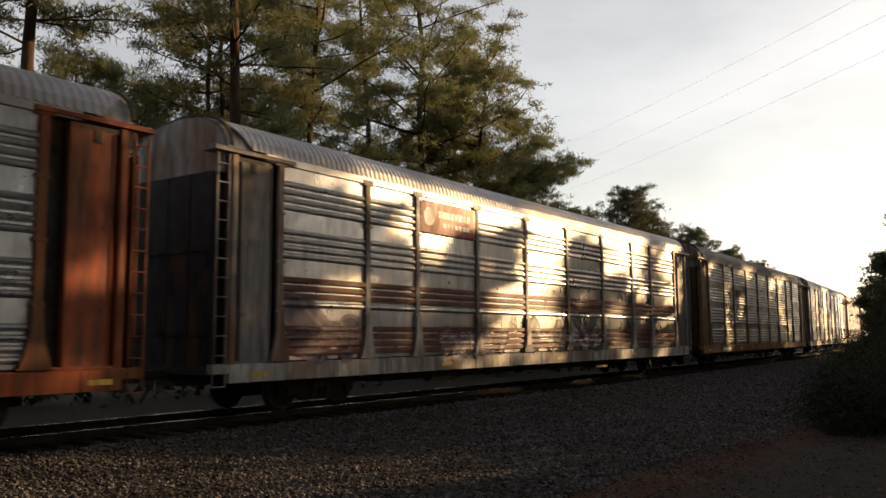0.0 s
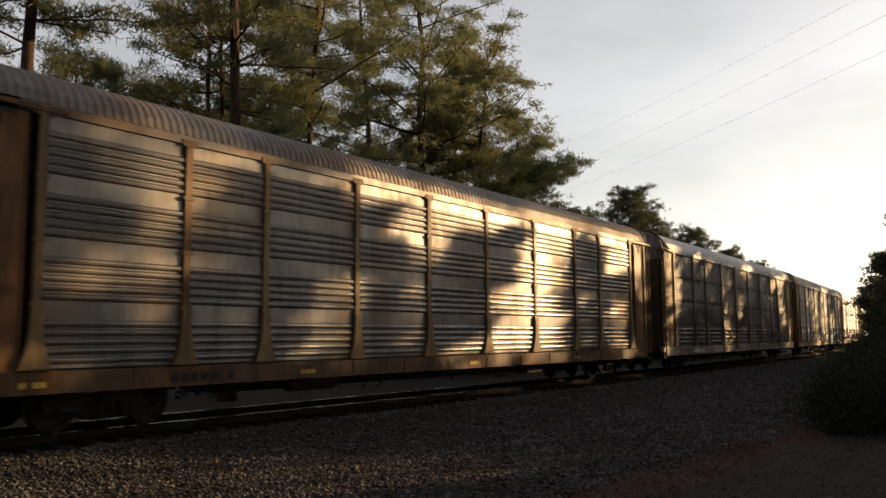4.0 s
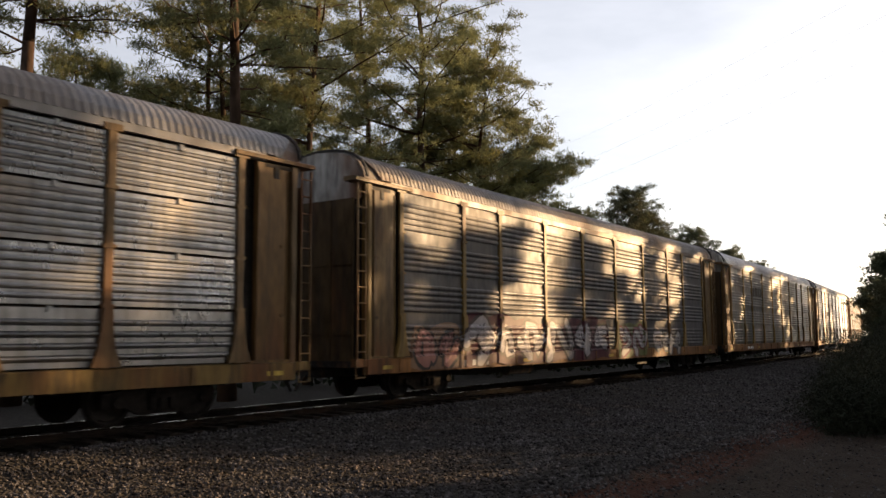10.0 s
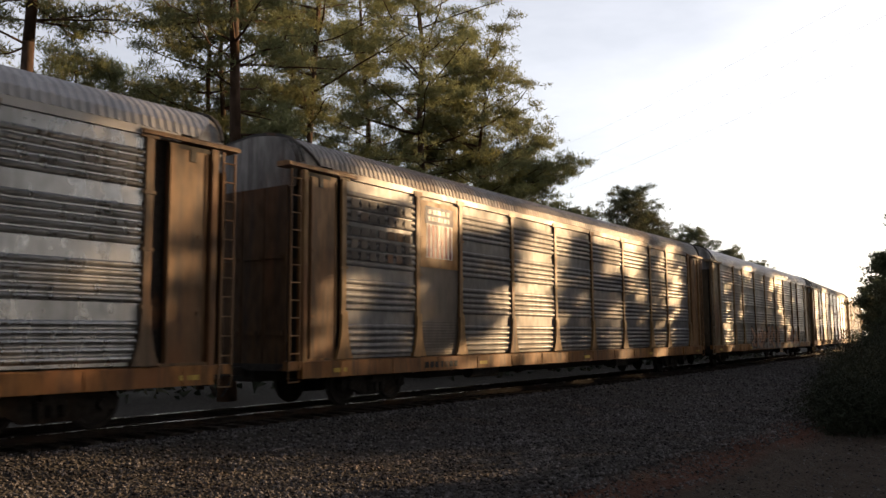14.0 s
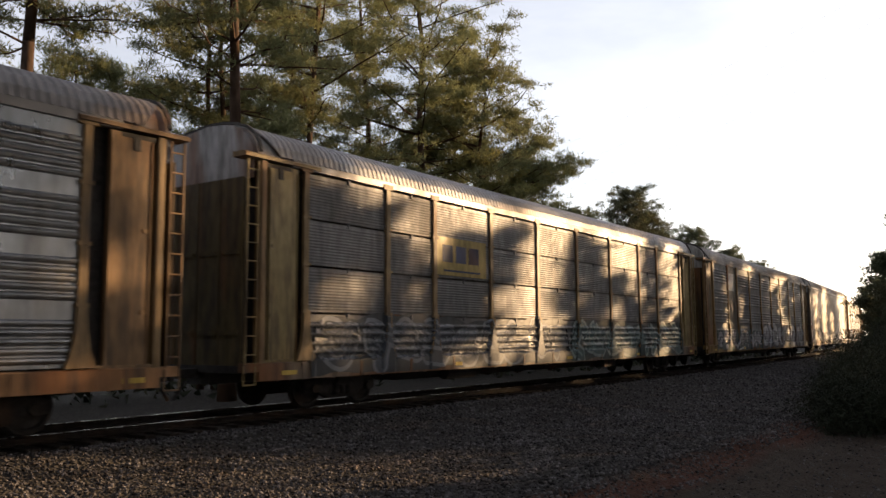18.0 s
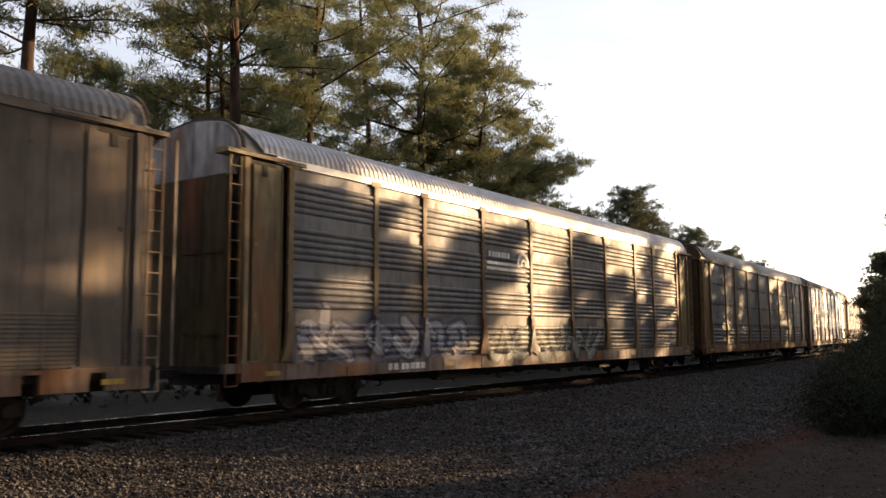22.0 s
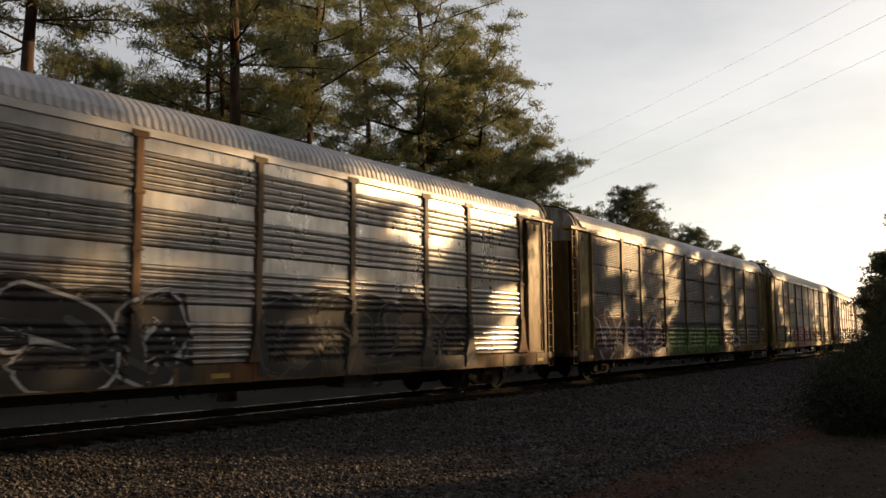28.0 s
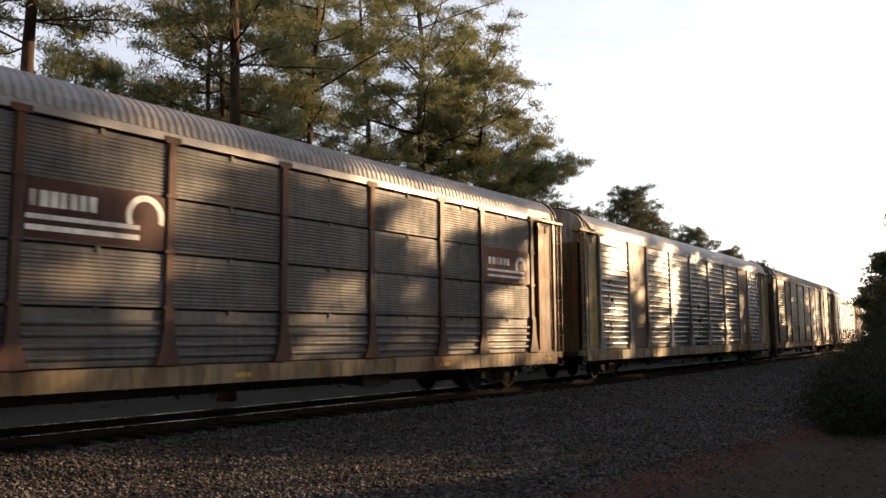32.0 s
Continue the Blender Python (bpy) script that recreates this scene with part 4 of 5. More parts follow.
sign_on(C[11], [(4.9 + i * 0.19, 5.0 + i * 0.19, 3.56, 4.4, 0.042) for i in range(6)], (0.4, 0.06, 0.06), "red stripe on the shield sign")
sign_on(C[11], [(4.8, 6.05, 4.42, 4.88, 0.036)], "blue", "blue field of a shield sign")
sign_on(C[11], letters(4.92, 5.92, 4.68, 4.8, 5, 0.042) + letters(4.92, 5.92, 4.5, 4.62, 7, 0.042, 3), "white", "plain white bars on the blue field")
sign_on(C[13], letters(14.82, 17.07, 3.32, 3.52, 6), (0.25, 0.08, 0.05), "plain red-brown lettering bars")
sign_on(C[14], [(6.5, 8.87, 3.15, 4.15, 0.03)], (0.5, 0.36, 0.11), "yellow sign panel")
sign_on(C[14], letters(6.74, 8.6, 3.5, 3.95, 3, 0.035, 5) + [(6.79, 8.55, 3.25, 3.3, 0.035)], "blue", "plain dark blue bars on the sign")
sign_on(C[15], [(4.75, 5.8, 3.85, 4.75, 0.012)], (0.62, 0.60, 0.6), "pale painted patch")
sign_on(C[16], letters(2.97, 6.89, 1.75, 2.05, 12, 0.012), "black", "plain black lettering bars")
sign_on(C[17], letters(9.46, 10.65, 3.82, 3.97, 7, 0.04) + [(9.35, 11.25, 3.6, 3.68, 0.04), (9.35, 11.55, 3.44, 3.52, 0.04)], "white", "plain white bars")
part("emblem", ring_mesh(11.42, 3.7, 0.26, 0.36, 0.04, -15, 200), BARS["white"], C[17], "white arc")
part("emblem", ring_mesh(11.46, 3.68, 0.1, 0.18, 0.04, -15, 200), BARS["white"], C[17], "small white arc")
sign_on(C[19], letters(9.43, 11.39, 3.2, 3.4, 5), (0.3, 0.27, 0.24), "faded lettering bars")
part("roof_patch", Shape().prism([(-1.50, 5.30), (-1.36, 5.63), (-1.14, 5.79), (-1.14, 5.85), (-1.40, 5.67), (-1.54, 5.31)], 3.7, 5.0).mesh("roof_patch"), ROOF["white"], C[19], "pale new roof sheet")
part("emblem", ring_mesh(7.18, 3.8, 0.25, 0.42, 0.055, 0, 360), BARS["red"], C[21], "dull red ring")
sign_on(C[21], [(7.82, 8.6, 3.45, 4.15, 0.054), (6.79, 8.65, 3.1, 3.2, 0.056)], "red", "plain dull red bars")
sign_on(C[24], [(9.27, 11.81, 3.12, 4.08, 0.026)], (0.10, 0.03, 0.03), "maroon sign panel")
sign_on(C[24], letters(9.34, 10.51, 3.62, 3.88, 7, 0.035) + [(9.29, 11.29, 3.42, 3.5, 0.035), (9.29, 11.29, 3.24, 3.33, 0.035)], "white", "plain white bars on the sign")
part("emblem", ring_mesh(11.4, 3.66, 0.27, 0.38, 0.032, -20, 210), BARS["white"], C[24], "white arc on the sign")
sign_on(C[24], [(22.24, 24.78, 3.12, 4.08, 0.026)], (0.24, 0.06, 0.04), "maroon sign panel")
sign_on(C[24], letters(22.45, 23.63, 3.6, 3.8, 6, 0.035) + [(22.4, 24.41, 3.4, 3.47, 0.035), (22.4, 24.41, 3.24, 3.31, 0.035)], "white", "plain white bars on the sign")
part("emblem", ring_mesh(24.21, 3.6, 0.18, 0.3, 0.035, -20, 210), BARS["white"], C[24], "white arc on the sign")
for i in range(6):
    sign_on(C[16], [(0.46, 0.58, 1.25 + i * 0.24, 1.47 + i * 0.24, 0.064)], "brightred" if i % 2 else "white", "red and white warning stripe")
part("emblem", ring_mesh(5.24, 4.05, 0.0, 0.4, 0.012), BARS["blue"], C[25], "small blue disc")
for n in (1, 3, 4, 7, 8, 9, 10, 11, 13, 15, 17, 18, 19, 20, 22, 24):
    rng = random.Random(n)
    a = 3.6 + rng.uniform(0, 2.5)
    sign_on(C[n], letters(a, a + 1.5, 0.78, 0.93, 7, 0.066, n), rng.choice(("white", "white", "black")), "plain lettering bars on the sill")
for n, car in C.items():
    rng = random.Random(100 + n)
    for a in (1.2, 7.4, 13.6, 19.8, 25.6):
        s = a + rng.uniform(-0.3, 0.3)
        ob = part("reflector", shared("reflector", lambda: Shape().box(0, 0.42, -0.012, 0, 0, 0.09).mesh("reflector")), BARS["yellow"], car, "small yellow reflector")
        ob.location = (s - HALF, -FACE - 0.062, 0.80)

GRAFFITI = [
    (0, 1, 7.4, 10.7, 0.98, 1.85, (0.52, 0.48, 0.5), (0.16, 0.13, 0.14), None), (0, 2, 11.9, 17.2, 1.05, 1.98, (0.56, 0.53, 0.55), (0.12, 0.1, 0.11), None),
    (0, 32, 1.9, 4.3, 0.95, 2.4, (0.14, 0.11, 0.15), (0.32, 0.22, 0.25), None),
    (4, 3, 2.5, 14.5, 0.95, 3.0, (0.07, 0.05, 0.05), (0.1, 0.075, 0.07), None), (4, 4, 16.5, 24.0, 0.95, 2.6, (0.08, 0.06, 0.06), (0.11, 0.085, 0.08), None),
    (5, 5, 11.6, 16.1, 0.74, 2.12, (0.5, 0.52, 0.52), (0.03, 0.04, 0.045), (0.08, 0.19, 0.19)), (5, 6, 17.4, 22.2, 0.74, 2.05, (0.2, 0.38, 0.42), (0.1, 0.08, 0.18), (0.1, 0.25, 0.27)),
    (5, 7, 9.3, 11.4, 0.74, 1.75, (0.42, 0.2, 0.15), (0.14, 0.06, 0.05), None), (6, 8, 10.1, 14.7, 0.78, 2.2, (0.64, 0.58, 0.6), (0.1, 0.05, 0.06), None),
    (6, 9, 4.7, 6.2, 1.15, 1.65, (0.5, 0.42, 0.36), (0.25, 0.15, 0.1), None), (6, 33, 9.2, 10.1, 1.3, 2.0, (0.05, 0.04, 0.05), (0.1, 0.08, 0.09), None),
    (8, 10, 4.6, 13.8, 0.74, 2.1, (0.62, 0.58, 0.6), (0.05, 0.03, 0.035), (0.14, 0.03, 0.05)), (8, 34, 2.2, 4.2, 0.74, 1.85, (0.66, 0.3, 0.26), (0.06, 0.05, 0.05), (0.4, 0.24, 0.16)),
    (8, 12, 14.8, 17.3, 0.76, 2.05, (0.72, 0.66, 0.64), (0.26, 0.03, 0.05), (0.22, 0.25, 0.09)), (8, 11, 18.3, 21.6, 0.74, 1.95, (0.6, 0.57, 0.56), (0.1, 0.09, 0.09), None),
    (10, 13, 4.9, 15.1, 0.74, 2.08, (0.36, 0.34, 0.33), (0.06, 0.055, 0.055), (0.26, 0.25, 0.24)), (12, 14, 8, 15.6, 0.74, 2.05, (0.45, 0.22, 0.12), (0.05, 0.04, 0.04), (0.3, 0.27, 0.25)),
    (12, 35, 17.9, 21.9, 0.74, 2.08, (0.4, 0.2, 0.11), (0.35, 0.33, 0.32), (0.12, 0.09, 0.085)), (12, 15, 22.2, 24.6, 0.92, 1.85, (0.05, 0.045, 0.05), (0.28, 0.27, 0.27), None),
    (14, 16, 2.0, 13.8, 0.74, 2.05, (0.08, 0.09, 0.11), (0.26, 0.28, 0.32), (0.045, 0.05, 0.06)), (14, 17, 14.2, 24.7, 0.74, 2.05, (0.11, 0.17, 0.17), (0.34, 0.4, 0.39), (0.04, 0.06, 0.06)),
    (15, 18, 12.0, 24.7, 0.78, 2.3, (0.56, 0.56, 0.62), (0.05, 0.05, 0.075), (0.16, 0.15, 0.19)), (15, 19, 2.2, 11.6, 0.8, 1.85, (0.44, 0.43, 0.46), (0.05, 0.06, 0.07), (0.1, 0.14, 0.14)),
    (16, 20, 7.8, 15.8, 0.98, 1.75, (0.4, 0.36, 0.33), (0.14, 0.12, 0.11), None),
    (17, 21, 1.9, 8.3, 1.0, 2.1, (0.5, 0.5, 0.56), (0.1, 0.1, 0.16), (0.2, 0.2, 0.25)), (17, 22, 9.45, 16.7, 0.74, 1.98, (0.36, 0.37, 0.33), (0.09, 0.09, 0.08), None),
    (21, 23, 1.9, 13.0, 0.74, 2.45, (0.02, 0.02, 0.028), (0.78, 0.79, 0.84), (0.03, 0.03, 0.036), 0.4, 0.13), (21, 24, 14.8, 22.2, 0.74, 2.45, (0.02, 0.02, 0.025), (0.16, 0.15, 0.16), (0.03, 0.03, 0.035), 0.45, 0.1),
    (22, 25, 1.9, 8.7, 0.74, 2.45, (0.12, 0.05, 0.055), (0.75, 0.72, 0.74), (0.09, 0.05, 0.055)), (22, 26, 9.2, 16.8, 0.74, 1.95, (0.2, 0.32, 0.07), (0.04, 0.12, 0.05), (0.1, 0.24, 0.06)),
    (22, 27, 17.2, 18.7, 1.0, 1.6, (0.42, 0.18, 0.2), (0.14, 0.07, 0.07), None), (22, 28, 19.3, 20.4, 0.75, 1.9, (0.7, 0.7, 0.72), (0.06, 0.06, 0.06), None),
    (23, 29, 7.9, 14.2, 0.74, 2.05, (0.5, 0.09, 0.2), (0.1, 0.02, 0.05), (0.4, 0.06, 0.14)), (23, 30, 14.5, 24.4, 1.02, 2.08, (0.62, 0.14, 0.06), (0.03, 0.05, 0.03), (0.1, 0.34, 0.1)),
    (22, 40, 25.4, 26.05, 1.25, 2.1, (0.05, 0.045, 0.05), (0.16, 0.13, 0.12), None), (24, 41, 0.74, 1.44, 1.85, 2.3, (0.6, 0.58, 0.58), (0.14, 0.05, 0.05), None),
    (27, 31, 5, 16, 0.8, 1.9, (0.5, 0.45, 0.45), (0.12, 0.12, 0.14), None),
]
for n, *piece in GRAFFITI:
    graffiti(C[n], KIND[n], *piece)


# ---- trees ----
def crown_mesh(clumps, needles, length, width, rng, size=0.45):
    """Thin needle triangles in tufts round the given places, as one mesh."""
    c = np.array(clumps)
    n = len(c)
    d = rng.normal(size=(n, needles, 3))
    d[:, :, 2] += 0.35
    d /= np.linalg.norm(d, axis=2, keepdims=True)
    start = c[:, None] + rng.normal(size=(n, needles, 3)) * size * np.array([0.5, 0.5, 0.28])
    side = np.cross(d, rng.normal(size=(n, needles, 3)))
    side /= np.linalg.norm(side, axis=2, keepdims=True) + 1e-6
    ln = length * rng.uniform(0.6, 1.2, (n, needles, 1))
    v = np.stack([start - side * width, start + side * width, start + d * ln], 2).reshape(-1, 3)
    me = bpy.data.meshes.new("crown")
    f = np.arange(len(v)).reshape(-1, 3)
    me.from_pydata(v.tolist(), [], f.tolist())
    return me


def pine(x, y, height, bare, reach, trunk, seed, clump=1.0, mat=None, dense=1.0, label="tall pine with a dark trunk and open needle crown", needle=0.27, top=0.12, tufts=9, blades=20, wide=0.026, group="pines behind the track", step=0.03, twiggy=True, fill=0):
    """A pine: bare lower trunk, whorls of limbs, needle tufts towards the limbs' ends."""
    rng = np.random.default_rng(seed)
    tree = thing("pine_tree", label, "tree", group)
    z0 = ground_height(x, y) - 0.1
    tree.location = (x, y, z0)
    wood = Shape()
    bend = rng.normal(size=(8, 2)) * 0.12
    spine = []
    for i in range(8):
        k = i / 7
        spine.append((bend[i][0] * k * 2, bend[i][1] * k * 2, height * k))
    for i in range(7):
        r0, r1 = trunk * (1 - 0.85 * i / 7), trunk * (1 - 0.85 * (i + 1) / 7)
        wood.tube(spine[i], spine[i + 1], r0 * (1.25 if i == 0 else 1), r1, 9)
    clumps = []
    limbs = Shape()
    z = height * bare
    while z < height * 0.985:
        k = (z - height * bare) / (height * (1 - bare))
        span = reach * ((1 - k) ** 0.7 * (1 - top) + top) * min(1, 0.55 + 2.2 * k)
        for _ in range(rng.integers(2, 4)):
            a = rng.uniform(0, 2 * math.pi)
            ln = span * rng.uniform(0.55, 1.1)
            rise = rng.uniform(-0.12, 0.3) + 0.4 * k
            sag = rng.uniform(-0.1, 0.15)
            at = z / height * 7
            i = min(6, int(at))
            bx = spine[i][0] + (spine[i + 1][0] - spine[i][0]) * (at - i)
            by = spine[i][1] + (spine[i + 1][1] - spine[i][1]) * (at - i)
            pts = []
            for j in range(5):
                q = j / 4
                wob = rng.normal(size=2) * 0.2 * q
                pts.append((bx + math.cos(a) * ln * q + wob[0], by + math.sin(a) * ln * q + wob[1], z + ln * (rise * q + sag * q * q)))
            for j in range(4):
                r = 0.011 * ln * (1 - j / 4.6) + 0.012
                limbs.tube(pts[j], pts[j + 1], r, r * 0.75, 5 if twiggy else 3)
            pads = max(2, int(ln * 1.3 * dense + rng.uniform(0, 1)))
            for _t in range(pads):
                q = 1.0 if _t == 0 else rng.uniform(0.35, 1.0)
                j = min(3, int(q * 4))
                w = q * 4 - j
                p = [pts[j][m] + (pts[j + 1][m] - pts[j][m]) * w for m in range(3)]
                off = rng.normal(size=3) * np.array([0.4, 0.4, 0.15]) * clump * (0.3 + 0.22 * ln)
                e = (p[0] + off[0], p[1] + off[1], p[2] + off[2] + 0.12)
                if twiggy:
                    limbs.tube(p, e, 0.014, 0.006, 3)
                for _c in range(tufts):
                    clumps.append((e[0] + rng.normal() * 0.27 * clump, e[1] + rng.normal() * 0.27 * clump, e[2] + rng.normal() * 0.11 * clump))
        z += max(0.28, height * step)
    for _ in range(fill):
        k = rng.uniform(0, 1) ** 1.3
        r = reach * ((1 - k) ** 0.7 * (1 - top) + top) * min(1, 0.55 + 2.2 * k) * 0.85 * math.sqrt(rng.uniform(0, 1))
        a = rng.uniform(0, 2 * math.pi)
        lobe = 1 + 0.25 * math.sin(a * 3 + k * 9 + seed)
        clumps.append((math.cos(a) * r * lobe, math.sin(a) * r * lobe, height * (bare + (1 - bare) * k) + 0.25 * r))
    part("trunk", wood.mesh("trunk", True), BARK, tree)
    tagged(part("branchwork", limbs.mesh("branchwork"), BARK, tree), kind="stuff")
    part("crown", crown_mesh(clumps, blades, needle * clump, wide * clump, rng, 0.30 * clump), mat or NEEDLE, tree)
    return tree


def along(px_x, distance):
    """Plan place at that distance from the eye, on a bearing given as a share of the picture's width."""
    a = YAW + math.atan((px_x - 0.5) * 2 * math.tan(radians(56.15 / 2)))
    return EYE.x + math.sin(a) * distance, EYE.y + math.cos(a) * distance


# pines behind the track
for share, dist, height, bare, reach, trunk, seed in (
        (0.016, 30, 28, 0.425, 6.6, 0.30, 11), (0.228, 36, 28, 0.36, 2.8, 0.14, 23), (0.258, 29, 27, 0.34, 5.0, 0.27, 12), (0.245, 36, 25, 0.30, 4.5, 0.17, 13), (0.348, 38, 27, 0.26, 6.4, 0.21, 14), 
        (0.325, 44, 24, 0.25, 5.0, 0.19, 15), (0.475, 45, 25.5, 0.16, 8.4, 0.30, 16), (0.415, 50, 27, 0.2, 7.2, 0.28, 17), (0.548, 47, 18.6, 0.16, 6.6, 0.24, 18), (0.583, 50, 15.0, 0.14, 5.4, 0.2, 24), (0.62, 52, 9.8, 0.2, 3.2, 0.18, 25),
        (0.07, 43, 16.2, 0.3, 4.0, 0.2, 19), (0.12, 45, 16.4, 0.3, 4.4, 0.2, 26), (0.165, 43, 14.8, 0.3, 3.6, 0.2, 27), (-0.07, 33, 25, 0.45, 4.4, 0.26, 20), (0.515, 56, 23, 0.2, 6.0, 0.28, 21)):
    px, py = along(share, dist)
    pine(px, py, height, bare, reach, trunk, seed, dense=1.25 if share > 0.4 else 1.0, top=0.3 if share > 0.54 else 0.12, blades=17, fill=420 if share > 0.45 or height < 17 else 0)
# far pines over the roofs
for share, dist, height, reach, seed in ((0.714, 95, 18.4, 4.2, 31), (0.752, 100, 11.6, 3.2, 36), (0.733, 98, 16.0, 3.9, 37), (0.646, 70, 12.6, 2.4, 38), (0.784, 135, 18.4, 4.8, 32), (0.798, 138, 14.6, 3.4, 34), (0.826, 175, 19.0, 4.6, 33), (0.857, 205, 18.6, 4.4, 35)):
    px, py = along(share, dist)
    pine(px, py, height, 0.1, reach * 1.6, 0.2, seed, 1.1, FARLEAF, 1.6, "distant rounded pine beyond the track", 0.28, 0.22, 7, 14, 0.036, step=0.03, fill=1700)
# trees at the far end of the clearing, on the near side of the track
for share, dist, height, bare, reach, seed in ((1.045, 66, 11.6, 0.05, 3.4, 41), (1.012, 74, 8.4, 0.05, 3.0, 42), (1.0, 92, 7.0, 0.05, 2.8, 43), (1.085, 58, 12.5, 0.05, 3.6, 44), (1.0, 165, 15.5, 0.05, 4.6, 45), (0.978, 190, 11.0, 0.05, 4.4, 46)):
    px, py = along(share, dist)
    pine(px, py, height, bare, reach, 0.18, seed, 1.2, FARLEAF, 1.2, "dark dense evergreen at the edge of the track", 0.2, 0.12, 9, 16, 0.05, "evergreens beside the track")


def shade_pine(x, away, height, bare, reach, trunk, seed, clump=1.3, dense=0.9, tufts=6):
    """A pine of the sunward wood whose shadow falls on the train x metres along, away metres off."""
    tx, ty = x + away * math.cos(SUN_SIDE), -1.4 - away * math.sin(SUN_SIDE)
    pine(tx, ty, height, bare, reach, trunk, seed, clump, NEEDLE, dense, "tall pine of the wood on the sunny side", 0.27, 0.2, tufts, 8, 0.07, "pines of the sunward wood", 0.022, False)


# tall pines with bare trunks and a closed canopy
for k in range(26):
    x = -8 + k * 4.1 + random.uniform(-0.8, 0.8)
    shade_pine(x, random.choice((34, 37, 41)), random.uniform(23, 26), 0.66, 4.2, random.uniform(0.08, 0.13), 200 + k)
# unseen pines added round the clearing, whose crowns meet over it to cut skylight
for k, (x, y) in enumerate(((-14, -16.5), (-6, -18), (2, -18.2), (9, -17.6), (16, -17.4), (-10, -10), (-20, -12), (-22, -4), (23, -17.5))):
    pine(x, y, 24, 0.5, 6.5, 0.26, 300 + k, 1.9, NEEDLE, 0.8, "tall pine at the rim of the clearing", 0.27, 0.3, 6, 8, 0.08, "pines of the sunward wood", 0.025, False)
# lower, slender trees between them
for x, away, height, bare, reach, seed in (
        (17.2, 35, 11.6, 0.50, 0.95, 73), (18.6, 35.5, 12.9, 0.78, 0.55, 90), (11.3, 35, 13.8, 0.80, 1.2, 74), (6.4, 35, 15, 0.76, 1.1, 97), (9.4, 36, 11.2, 0.72, 0.35, 98), (7.6, 34, 10.4, 0.78, 0.9, 72), (11.7, 34, 12.4, 0.6, 0.35, 75), (4.6, 35, 12.6, 0.66, 0.9, 71), (5.7, 35.5, 14.4, 0.76, 0.9, 99),
        (14.4, 34, 12.8, 0.6, 0.3, 91), (13.2, 36, 13.4, 0.86, 0.8, 92), (20.6, 35, 13.2, 0.86, 0.6, 93), (25.8, 35, 13.6, 0.6, 0.5, 76), (27.8, 34, 13.2, 0.55, 0.6, 94),
        (30.4, 35, 12.6, 0.5, 0.6, 77), (32.6, 35, 14, 0.5, 0.8, 78), (38.4, 34, 13.4, 0.55, 0.5, 79), (36.8, 35, 11.2, 0.6, 0.4, 95), (40.2, 35, 10.8, 0.5, 0.5, 96), (43.4, 34, 13.4, 0.5, 0.6, 80),
        (47.4, 34, 13.6, 0.5, 0.7, 81), (53, 33, 14, 0.4, 1.0, 82), (58, 32, 13, 0.4, 0.9, 83), (65, 30, 14, 0.4, 1.2, 84), (74, 28, 14, 0.4, 1.3, 85), (50.2, 34, 13.6, 0.5, 0.7, 101), (55.4, 33, 14, 0.45, 0.9, 102), (61.5, 31, 13.4, 0.4, 1.1, 103), (69.4, 29, 13.6, 0.4, 1.2, 104), (80, 27, 14, 0.35, 1.5, 105), (87, 26, 14, 0.35, 1.6, 106)):
    shade_pine(x, away, height, bare, reach, 0.06, seed, 0.62, 2.6, 10)


def undergrowth(name, count, x0, x1, y0, y1, tall, label, seed, leaf=0.8):
    """A thick wood edge added to block light: leaf sprays and thin stems, nobody could count them."""
    rng = np.random.default_rng(seed)
    x, y = rng.uniform(x0, x1, count), rng.uniform(y0, y1, count)
    h = np.array([tall(a) for a in x]) * (0.92 + 0.11 * np.sin(x * 0.9 + np.sin(x * 0.37) * 2))
    z = h * rng.uniform(0, 1, count) ** 0.8 - 0.6
    c = np.stack([x, y, z], -1)
    d = rng.normal(size=(count, 3))
    d /= np.linalg.norm(d, axis=1, keepdims=True)
    e = np.cross(d, rng.normal(size=(count, 3)))
    e /= np.linalg.norm(e, axis=1, keepdims=True)
    v = np.stack([c - e * leaf * 0.3, c + e * leaf * 0.3, c + d * leaf], 1).reshape(-1, 3)
    me = bpy.data.meshes.new(name)
    me.from_pydata(v.tolist(), [], np.arange(len(v)).reshape(-1, 3).tolist())
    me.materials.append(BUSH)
    tagged(new(name, me), label, "undergrowth", kind="stuff")


# unseen growth added as light blockers; heights set where sun reaches verge and train
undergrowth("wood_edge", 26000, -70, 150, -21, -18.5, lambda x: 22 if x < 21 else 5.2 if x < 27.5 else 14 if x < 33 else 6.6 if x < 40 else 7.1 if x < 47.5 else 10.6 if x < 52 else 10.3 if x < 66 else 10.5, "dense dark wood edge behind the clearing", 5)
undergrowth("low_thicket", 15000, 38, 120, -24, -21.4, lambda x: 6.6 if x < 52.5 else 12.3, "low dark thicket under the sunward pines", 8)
# added beyond the track to keep low sky light from under the cars
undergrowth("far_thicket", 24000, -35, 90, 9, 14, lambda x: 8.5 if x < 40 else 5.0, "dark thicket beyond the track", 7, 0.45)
# unseen, added to cut sky light from the near end
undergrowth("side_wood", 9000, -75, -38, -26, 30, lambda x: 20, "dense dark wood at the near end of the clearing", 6)


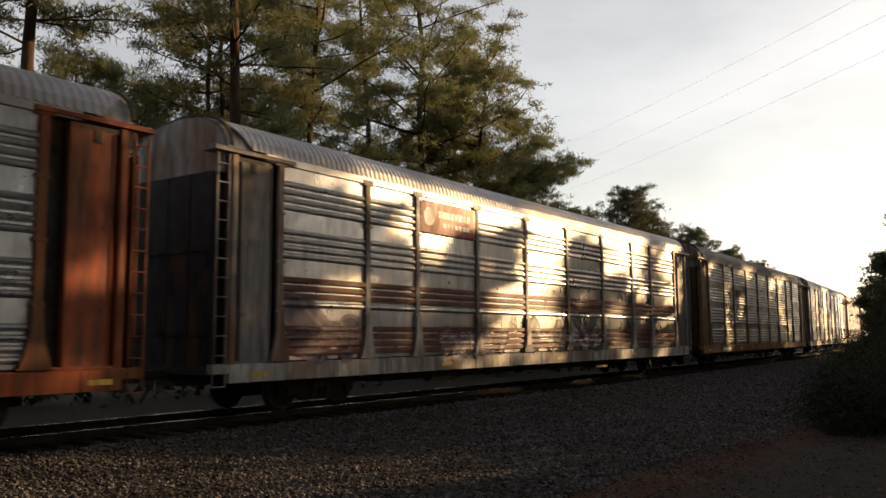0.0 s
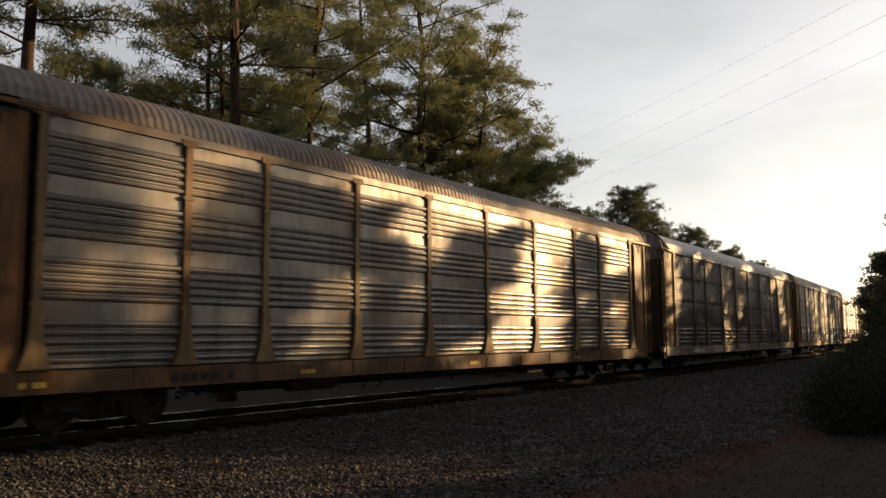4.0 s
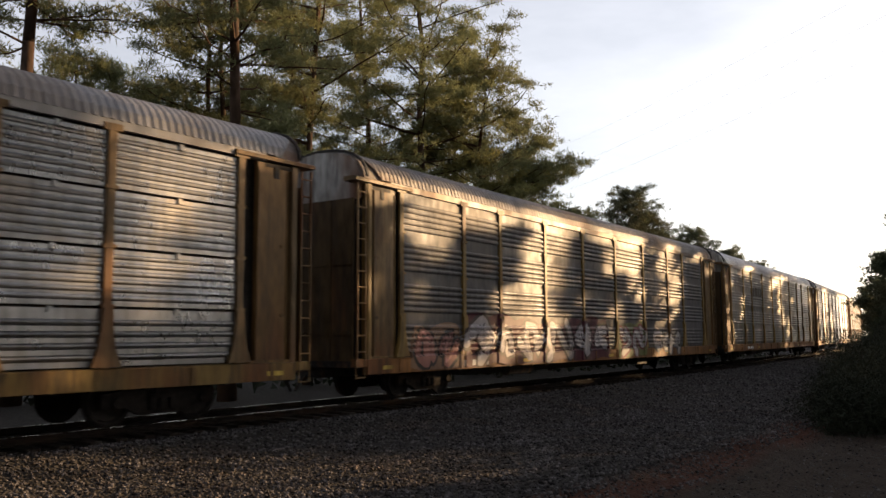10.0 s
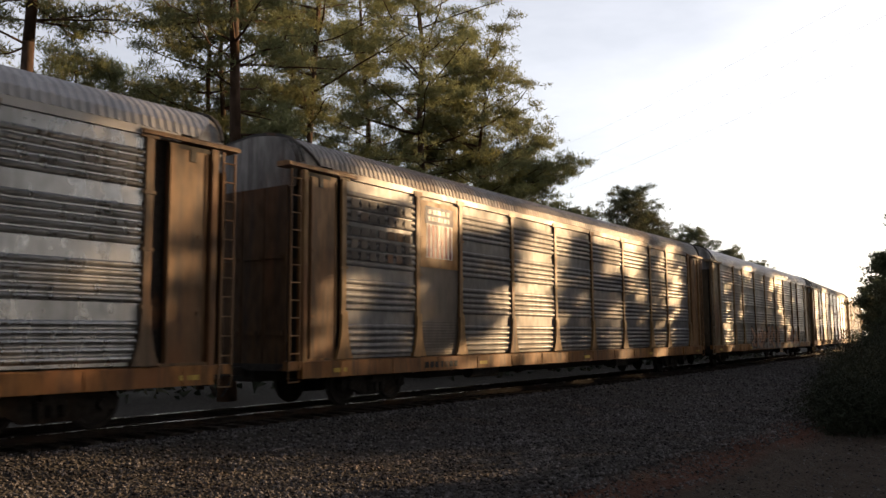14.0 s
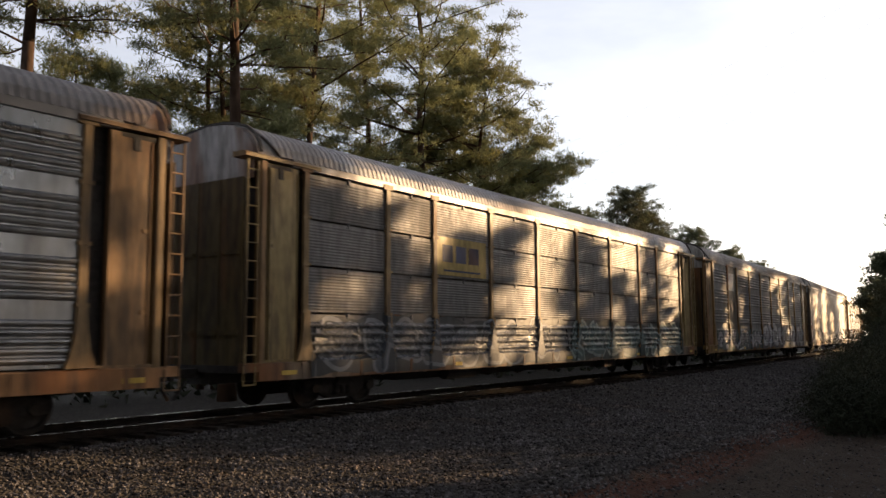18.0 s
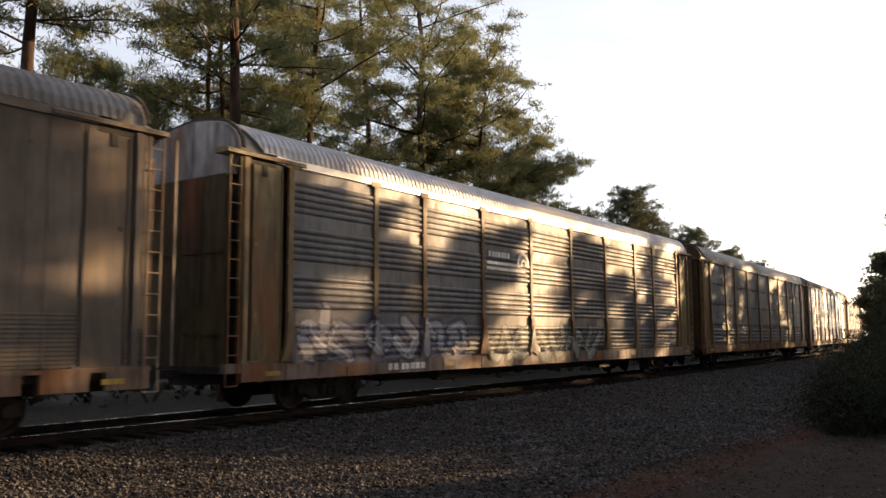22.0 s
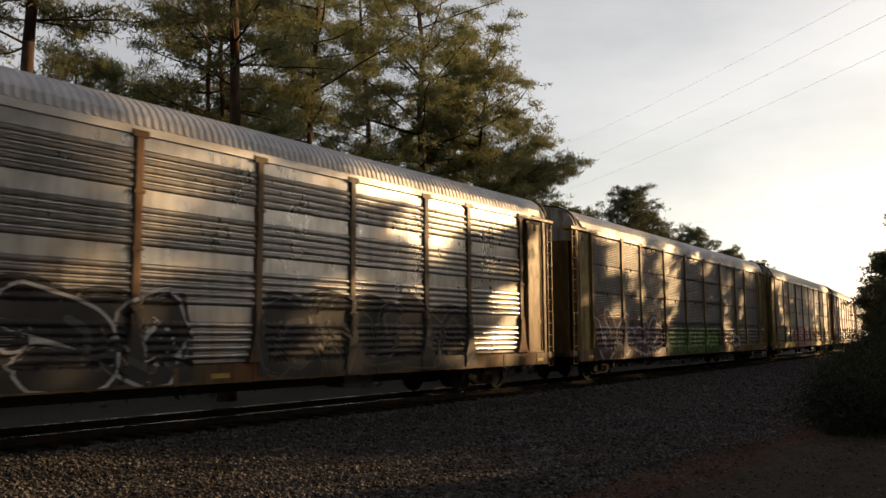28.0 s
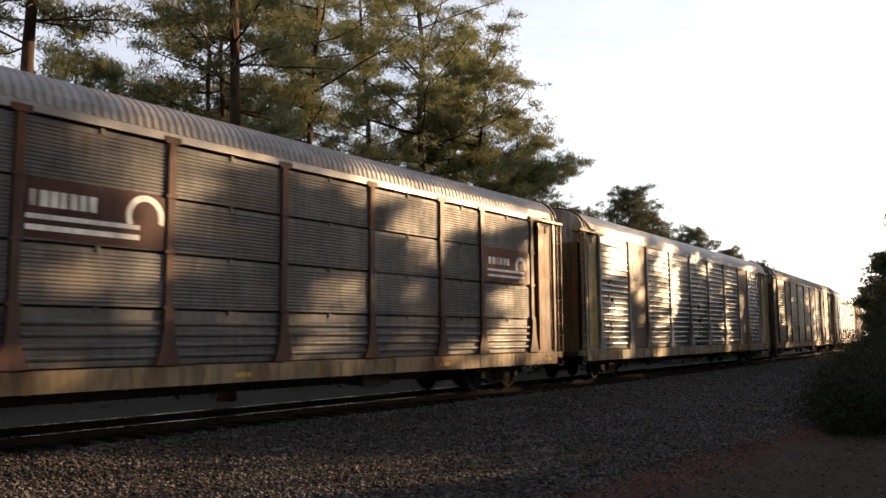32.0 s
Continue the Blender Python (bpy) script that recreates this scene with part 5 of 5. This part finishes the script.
def bush(x, y, height, reach, seed, label="dark leafy bush at the edge of the clearing"):
    rng = np.random.default_rng(seed)
    b = thing("bush", label, "bush", "bushes by the track")
    b.location = (x, y, ground_height(x, y) - 0.05)
    stems = Shape()
    clumps = []
    for _ in range(26):
        a, ln = rng.uniform(0, 2 * math.pi), reach * math.sqrt(rng.uniform(0.02, 1))
        h = height * rng.uniform(0.25, 1.12) * (1 - 0.45 * (ln / reach) ** 2)
        tip = (math.cos(a) * ln, math.sin(a) * ln, h)
        mid = (tip[0] * 0.35, tip[1] * 0.35, h * 0.55)
        stems.tube((0, 0, 0), mid, 0.022, 0.015, 5)
        stems.tube(mid, tip, 0.015, 0.005, 4)
        for _c in range(8):
            q = rng.uniform(0.15, 1.05)
            p = [mid[m] + (tip[m] - mid[m]) * q for m in range(3)]
            clumps.append((p[0] + rng.normal() * 0.22, p[1] + rng.normal() * 0.22, max(0.1, p[2] + rng.normal() * 0.2)))
    tagged(part("stem_cluster", stems.mesh("stem_cluster"), BARK, b), kind="stuff")
    part("foliage", crown_mesh(clumps, 34, 0.22, 0.012, rng, 0.52), BUSH, b)
    return b


for x, y, h, r, seed in ((22, -10.0, 1.2, 0.9, 71), (24, -9.6, 1.5, 1.1, 72), (26.6, -9.3, 1.4, 1.0, 73), (22.8, -11.0, 1.7, 1.1, 74), (29.5, -8.9, 1.6, 1.2, 75), (33, -8.8, 1.6, 1.5, 61), (36, -7.8, 1.8, 1.7, 62), (40, -7.9, 2.1, 2.0, 63), (45, -6.9, 2.3, 2.2, 64), (38, -9.8, 2.2, 2.0, 65), (50, -6.2, 2.6, 2.4, 66),
                         (57, -5.4, 2.9, 2.6, 67), (31, -10.4, 1.6, 1.4, 68), (64, -5.2, 3.2, 2.8, 69)):
    bush(x, y, h, r, seed)


# ---- cables ----
def cable(a, b, sag, r, label="thin overhead power cable against the sky"):
    a, b = Vector(a), Vector(b)
    n = 18
    pts = [a.lerp(b, i / n) - Vector((0, 0, 4 * sag * (i / n) * (1 - i / n))) for i in range(n + 1)]
    side = (b - a).cross(Vector((0, 0, 1))).normalized()
    up = side.cross(b - a).normalized()
    v = [p + (side * math.cos(k * 1.2566) + up * math.sin(k * 1.2566)) * r for p in pts for k in range(5)]
    f = [(i * 5 + k, i * 5 + (k + 1) % 5, i * 5 + 5 + (k + 1) % 5, i * 5 + 5 + k) for i in range(n) for k in range(5)]
    ob = new("power_cable", dress(Shape().add(v, f).mesh("power_cable"), WIRE))
    tagged(ob, label, "cable", "overhead cables")


def sky_point(px, py, d):
    """The place at distance d on the bearing of a picture share."""
    half = math.tan(radians(56.15 / 2))
    way = VIEW.to_3x3() @ Vector(((2 * px - 1) * half, (1 - 2 * py) * half * 882 / 1568, -1)).normalized()
    return EYE + way * d


for ax, ay, bx, by in ((0.755, 0.452, 1.02, 0.353), (0.765, 0.449, 1.02, 0.385), (0.638, 0.383, 1.02, 0.085), (0.638, 0.339, 1.02, 0.013), (0.638, 0.29, 1.02, -0.05)):
    cable(sky_point(ax, ay, 190), sky_point(bx, by, 70), 0.5, 0.009)


motions()
